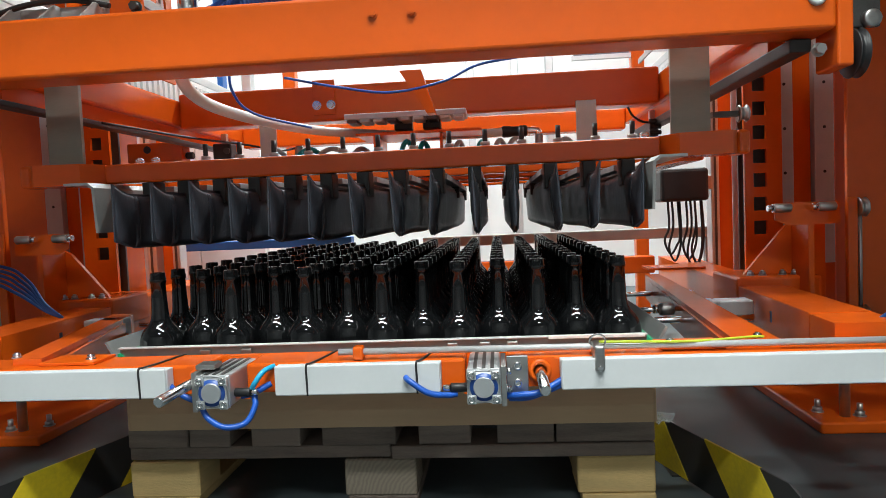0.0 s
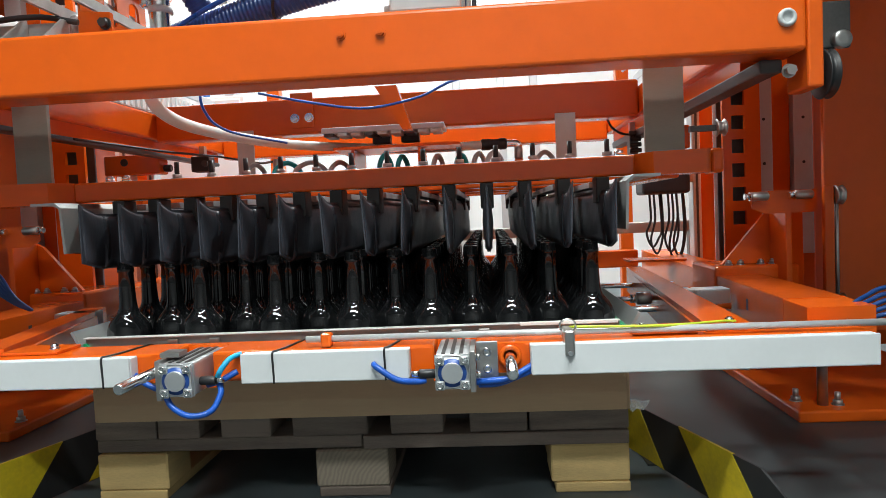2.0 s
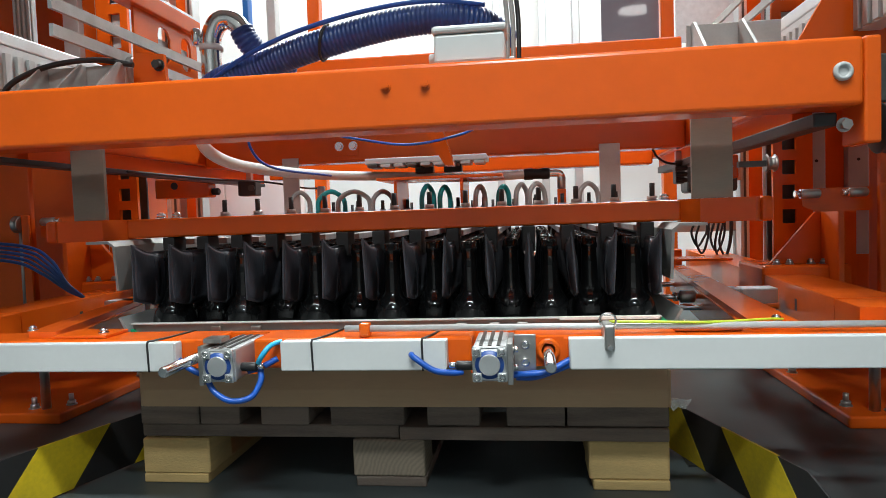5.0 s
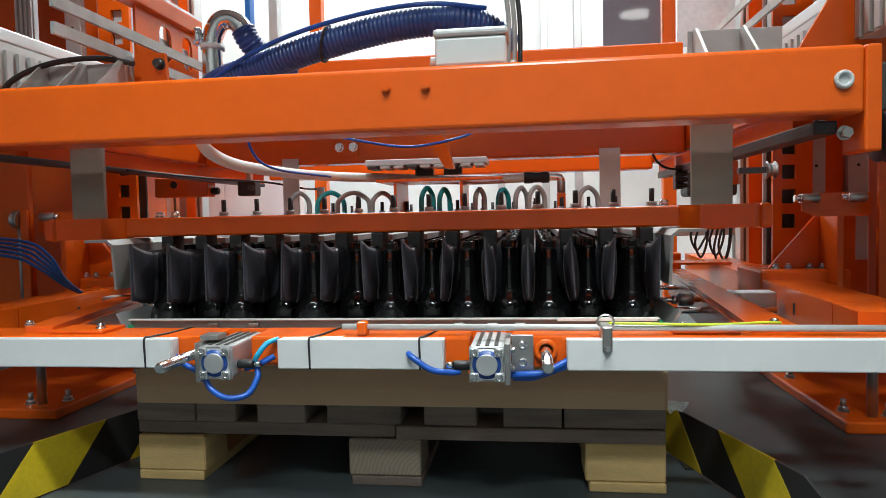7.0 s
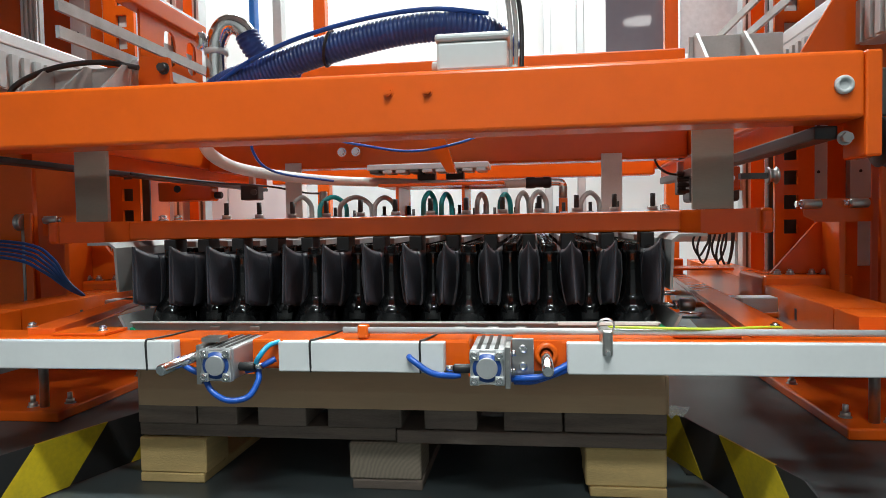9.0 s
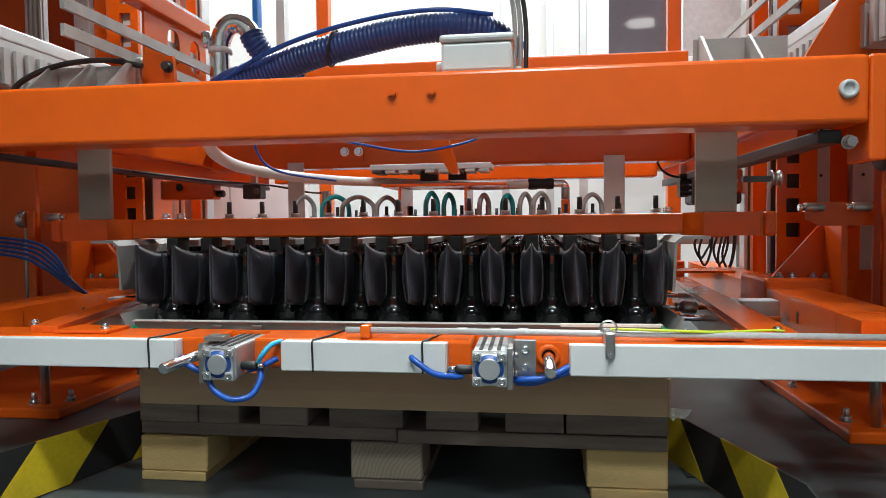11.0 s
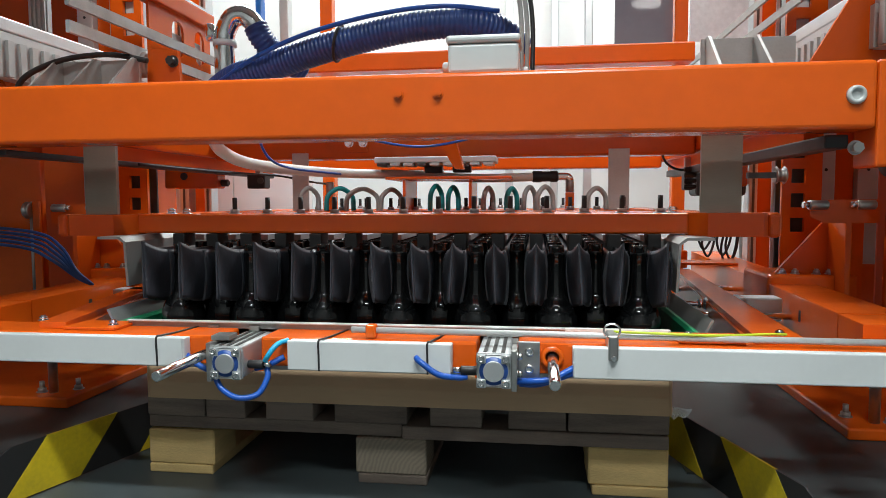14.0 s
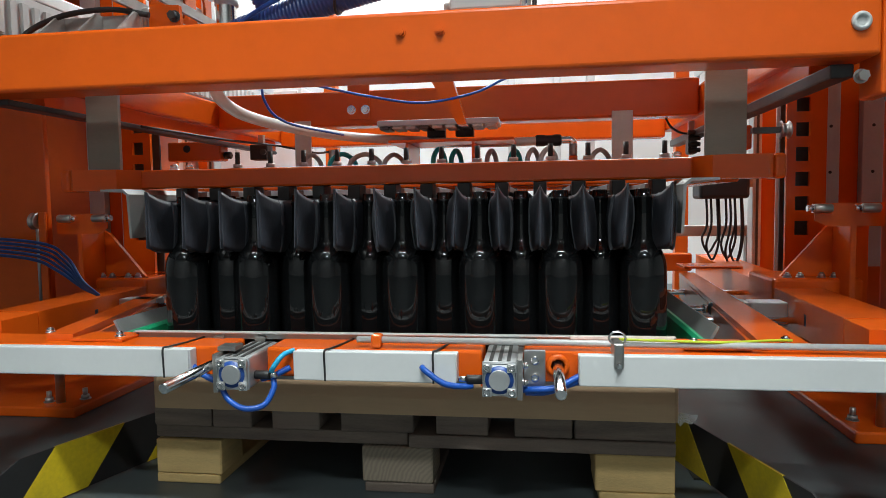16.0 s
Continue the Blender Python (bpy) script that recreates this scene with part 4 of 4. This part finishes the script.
def bag_shell(seed, side, y0, y1, ny, depth, inner, front):
    """One side of a soft pouch, hung from its top seam: depth(v) swells to one side, inner reaches behind the middle."""
    bm = B()
    nz = 14
    rings = []
    for j in range(ny + 1):
        v = j / ny
        y = y0 + (y1 - y0) * v
        ring = []
        for outer in (True, False):
            for i in range(nz + 1):
                if not outer and i in (0, nz):
                    continue
                w = i / nz if outer else 1 - i / nz
                belly = math.sin(math.pi * w ** 0.8) ** 0.5 if 0 < w < 1 else 0.0
                fold = noise.noise((y * 9, w * 3.0, seed * 7.3)) * 0.0016 + noise.noise((y * 40, w * 5, seed * 3.1)) * 0.0007
                x = depth(v) * (0.25 + 0.75 * belly) + fold * belly * min(1, 3 * v + (0 if front else 1)) if outer else -inner(v)
                peak = (1 - v) ** 2 if front else 0.0
                top = 0.012 * peak - 0.008 * (1 - peak) + 0.003 * noise.noise((y * 3.5, seed, 4.0))
                low = -0.112 + 0.015 * peak + 0.004 * noise.noise((y * 3.0, seed, 9.0))
                ring.append(bm.verts.new((side * x, y, top + (low - top) * w)))
        rings.append(ring)
    n = len(rings[0])
    for A, C in zip(rings, rings[1:]):
        for k in range(n):
            bm.faces.new((A[k], A[(k + 1) % n], C[(k + 1) % n], C[k])).smooth = True
    bm.faces.new(rings[0][::-1])
    bm.faces.new(rings[-1])
    bmesh.ops.recalc_face_normals(bm, faces=bm.faces)
    return mesh_of("bag_shell", bm, RUBBER)


SEAM, FLAP = -0.024, 0.075


def bag_core(seed):
    """The middle web of a pouch, whose front edge is the welded seam."""
    bm = B()
    rings = []
    for j in range(26):
        y = SEAM - 0.006 + 1.2 * j / 25
        wide = 0.0012 if j == 0 else 0.003
        top = (0.012 if j == 0 else -0.004) + 0.002 * noise.noise((y * 6, seed, 1.0))
        low = (-0.098 if j == 0 else -0.108) + 0.003 * noise.noise((y * 6, seed, 2.0))
        sway = 0.003 * noise.noise((y * 2.0, seed, 5.0))
        rings.append([bm.verts.new(p) for p in ((-wide + sway, y, top), (wide + sway, y, top), (wide - sway, y, low), (-wide - sway, y, low))])
    for A, C in zip(rings, rings[1:]):
        for k in range(4):
            bm.faces.new((A[k], A[(k + 1) % 4], C[(k + 1) % 4], C[k]))
    bm.faces.new(rings[0][::-1])
    bm.faces.new(rings[-1])
    bmesh.ops.recalc_face_normals(bm, faces=bm.faces)
    return mesh_of("bag_core", bm, RUBBER)


CORES = [bag_core(i) for i in range(5)]
SIDES = [bag_shell(i // 2 + 1, -1 if i % 2 == 0 else 1, SEAM + FLAP - 0.015, 1.17, 40, lambda v: 0.0095 * min(1, (1 - v) * 14 + 0.1), lambda v: 0.007, False) for i in range(10)]
FLAPS = [bag_shell(i // 2 + 11, -1 if i % 2 == 0 else 1, 0.0, FLAP, 14, lambda v: 0.0015 + 0.0085 * v ** 0.6, lambda v: 0.001 + 0.006 * v, True) for i in range(10)]
BAG_LABEL = "soft black rubberised gripper bag"
for k in range(14):
    x = (k - 6.5) * PITCH
    hanger = part("bag_hanger", box(B(), x - 0.014, x + 0.014, 0.19, 1.16, 0.462, 0.4745, 0.001), FABRICG, head, "grey bag collar")
    for y in (0.105, 0.66, 1.1):
        part("strap", box(B(), x - 0.013, x + 0.013, y, y + 0.05, 0.43, 0.4805, 0.002), BLACK, hanger)
    lean = random.uniform(-3.8, 3.8)
    core = new("bag_core", CORES[k % 5])
    core.parent = head
    core.matrix_basis = pose(x, -0.5, -0.011, 0, lean, 0)
    core["label"] = BAG_LABEL
    for side in (-1, 1):
        i = (k * 2 + (0 if side < 0 else 1)) % 10
        for name, mesh in (("bag_side", SIDES[i]), ("bag_flap", FLAPS[i])):
            ob = new(name, mesh)
            ob.parent = head
            ob["label"] = BAG_LABEL
            BAGS.append((ob, x, side, lean, name == "bag_flap", random.uniform(0.8, 1.2)))

# ---- behind the machine ----
for x0, x1, m_, lab in ((0.927, 0.99, ORANGE, "upright orange machine post"), (-0.85, -0.785, ORANGE, "upright orange machine post"), (-1.2, -1.17, BLUEPAINT, "thin upright blue post"), (-1.07, -1.02, ALU, "upright grey aluminium profile"), (0.5, 0.54, ALU, "upright grey aluminium profile")):
    solo("guard_post", box(B(), x0, x1, 2.2, 2.26, 0, 2.6, 0.004), m_, lab, "post", "guard posts")
gp = thing("guard_window", (0.78, 2.22, 1.3), "dark tinted machine window reflecting a lamp", "window")
part("pane", box(B(), 0.645, 0.92, 2.21, 2.22, 1.31, 2.2), DARKGLASS, gp)
part("frame", box(B(), 0.635, 0.926, 2.2, 2.23, 1.29, 1.31), ALU, gp)
# this pane's reflection is put into its colour
part("pane", box(B(), 1.0, 1.35, 2.21, 2.22, 1.31, 2.2), REFLECTIONGLASS, gp, "pane coloured pale to stand for the bright light it reflects")
wc = thing("control_cabinet", (-1.2, 2.08, 0), "white sheet-metal control cabinet", "cabinet")
part("body", box(B(), -1.6, -0.9, 2.0, 2.18, 0, 1.15, 0.006), WALLW, wc)
part("door", box(B(), -1.58, -1.25, 1.985, 1.9995, 0.03, 1.13, 0.004), WALLW, wc)
part("door", box(B(), -1.245, -0.915, 1.985, 1.9995, 0.03, 1.13, 0.004), WALLW, wc)
for x, z0, z1 in ((0.36, 0.0, 2.6), (0.06, 0.0, 2.6)):
    solo("wall_profile", box(B(), x, x + 0.05, 3.36, 3.399, z0, z1, 0.004), ALU, "pale upright profile on the white wall", "profile", "wall profiles")
solo("conveyor_beam", box(B(), -1.3, -0.42, 1.7, 1.76, 0.43, 0.468, 0.004), BLUEPAINT, "blue painted conveyor beam", "beam")
cr = thing("conveyor_rail", (0.5, 1.7, 0), "grey steel conveyor rail on legs", "rail")
part("rail", box(B(), -0.1, 1.2, 1.7, 1.76, 0.405, 0.45, 0.004), GALV, cr)
for x in (0.0, 1.15):
    part("leg", box(B(), x - 0.03, x + 0.03, 1.71, 1.75, 0, 0.405, 0.003), GALV, cr)
mot = thing("drive_motor", (0.93, 1.28, 0.6), "black drive motor with hanging black cables", "motor")
part("body", box(B(), 0.82, 0.99, 1.22, 1.34, 0.56, 0.678, 0.012), BLACK, mot)
part("mount", box(B(), 0.9905, 1.0195, 1.29, 1.335, 0.6, 0.65, 0.002), STEEL, mot)
for x, w, low in ((0.85, 0.045, 0.37), (0.865, 0.035, 0.345), (0.915, 0.04, 0.35), (0.93, 0.05, 0.32), (0.945, 0.03, 0.335)):
    part("cable", tube(B(), [(x, 1.25, 0.57), (x + 0.003, 1.25, 0.47), (x - 0.012, 1.255, low + 0.05), (x + w * 0.2, 1.26, low), (x + w * 0.7, 1.26, low + 0.03), (x + w, 1.265, 0.44), (x + w * 0.9, 1.27, 0.57)], 0.0042, 8), BLACK, mot)
# blue air lines at the west column
for i in range(5):
    dz = i * 0.009
    hose("air_hose", [(-1.25, 0.3 + i * 0.01, 0.455 + dz), (-1.03, 0.3 + i * 0.012, 0.435 + dz), (-0.95, 0.3 + i * 0.01, 0.405 + dz * 0.8), (-0.88, 0.3, 0.36 + dz * 0.5), (-0.85, 0.32, 0.338)], 0.004, NAVY, "blue air hose at the column")
    hose("air_hose", [(1.25, 0.0 + i * 0.01, 0.32 + dz), (1.0, -0.03 + i * 0.012, 0.325 + dz), (0.93, -0.03 + i * 0.01, 0.315 + dz * 0.8), (0.86, -0.02, 0.29 + dz * 0.5)], 0.004, NAVY, "blue air hose at the column")


# ---- what moves ----
LIFT = [(0, 0.167), (0.5, 0.149), (1, 0.131), (1.5, 0.118), (2, 0.104), (2.5, 0.085), (3, 0.067), (3.5, 0.052), (4, 0.035), (4.5, 0.018), (5, 0.006), (5.5, 0.0),
        (14.5, 0.0), (14.7, 0.006), (15, 0.034), (15.5, 0.077), (16, 0.118)]
RISE = [(0, 0.0), (14.5, 0.0), (14.7, 0.006), (15, 0.034), (15.5, 0.077), (16, 0.118)]


def motions():
    walk(head, [(t, pose(0, 0.5, 0.47 + dz)) for t, dz in LIFT])
    for b in BOTTLES:
        x, y, z = b.matrix_basis.translation
        walk(b, [(t, pose(x, y, z + dz)) for t, dz in RISE])
    # the air comes in: the sides part, and the front flaps swing out from the seam
    FILL = [(0, 0.0), (4.5, 0.0), (6.3, 0.12), (7, 0.3), (8, 0.65), (9, 0.9), (10, 1.0), (16, 1.0)]
    for ob, x, side, lean, flap, swell in BAGS:
        if flap:
            walk(ob, [(t, pose(x, -0.5 + SEAM, -0.011, 0, lean, -side * 10.5 * swell * f)) for t, f in FILL])
        else:
            walk(ob, [(t, pose(x + side * 0.0135 * f, -0.5, -0.011, 0, lean, 0)) for t, f in FILL])
    walk(pf, [(0, pose(0, -0.02, 0.29)), (13.3, pose(0, -0.02, 0.29)), (13.9, pose(0, -0.062, 0.29)), (16, pose(0, -0.062, 0.29))])
    for p, s in ((PR, 1), (PL, -1)):
        walk(p, [(0, pose(s * 0.5, 0.55, 0.29)), (13.3, pose(s * 0.5, 0.55, 0.29)), (13.9, pose(s * 0.545, 0.55, 0.29)), (16, pose(s * 0.545, 0.55, 0.29))])


motions()
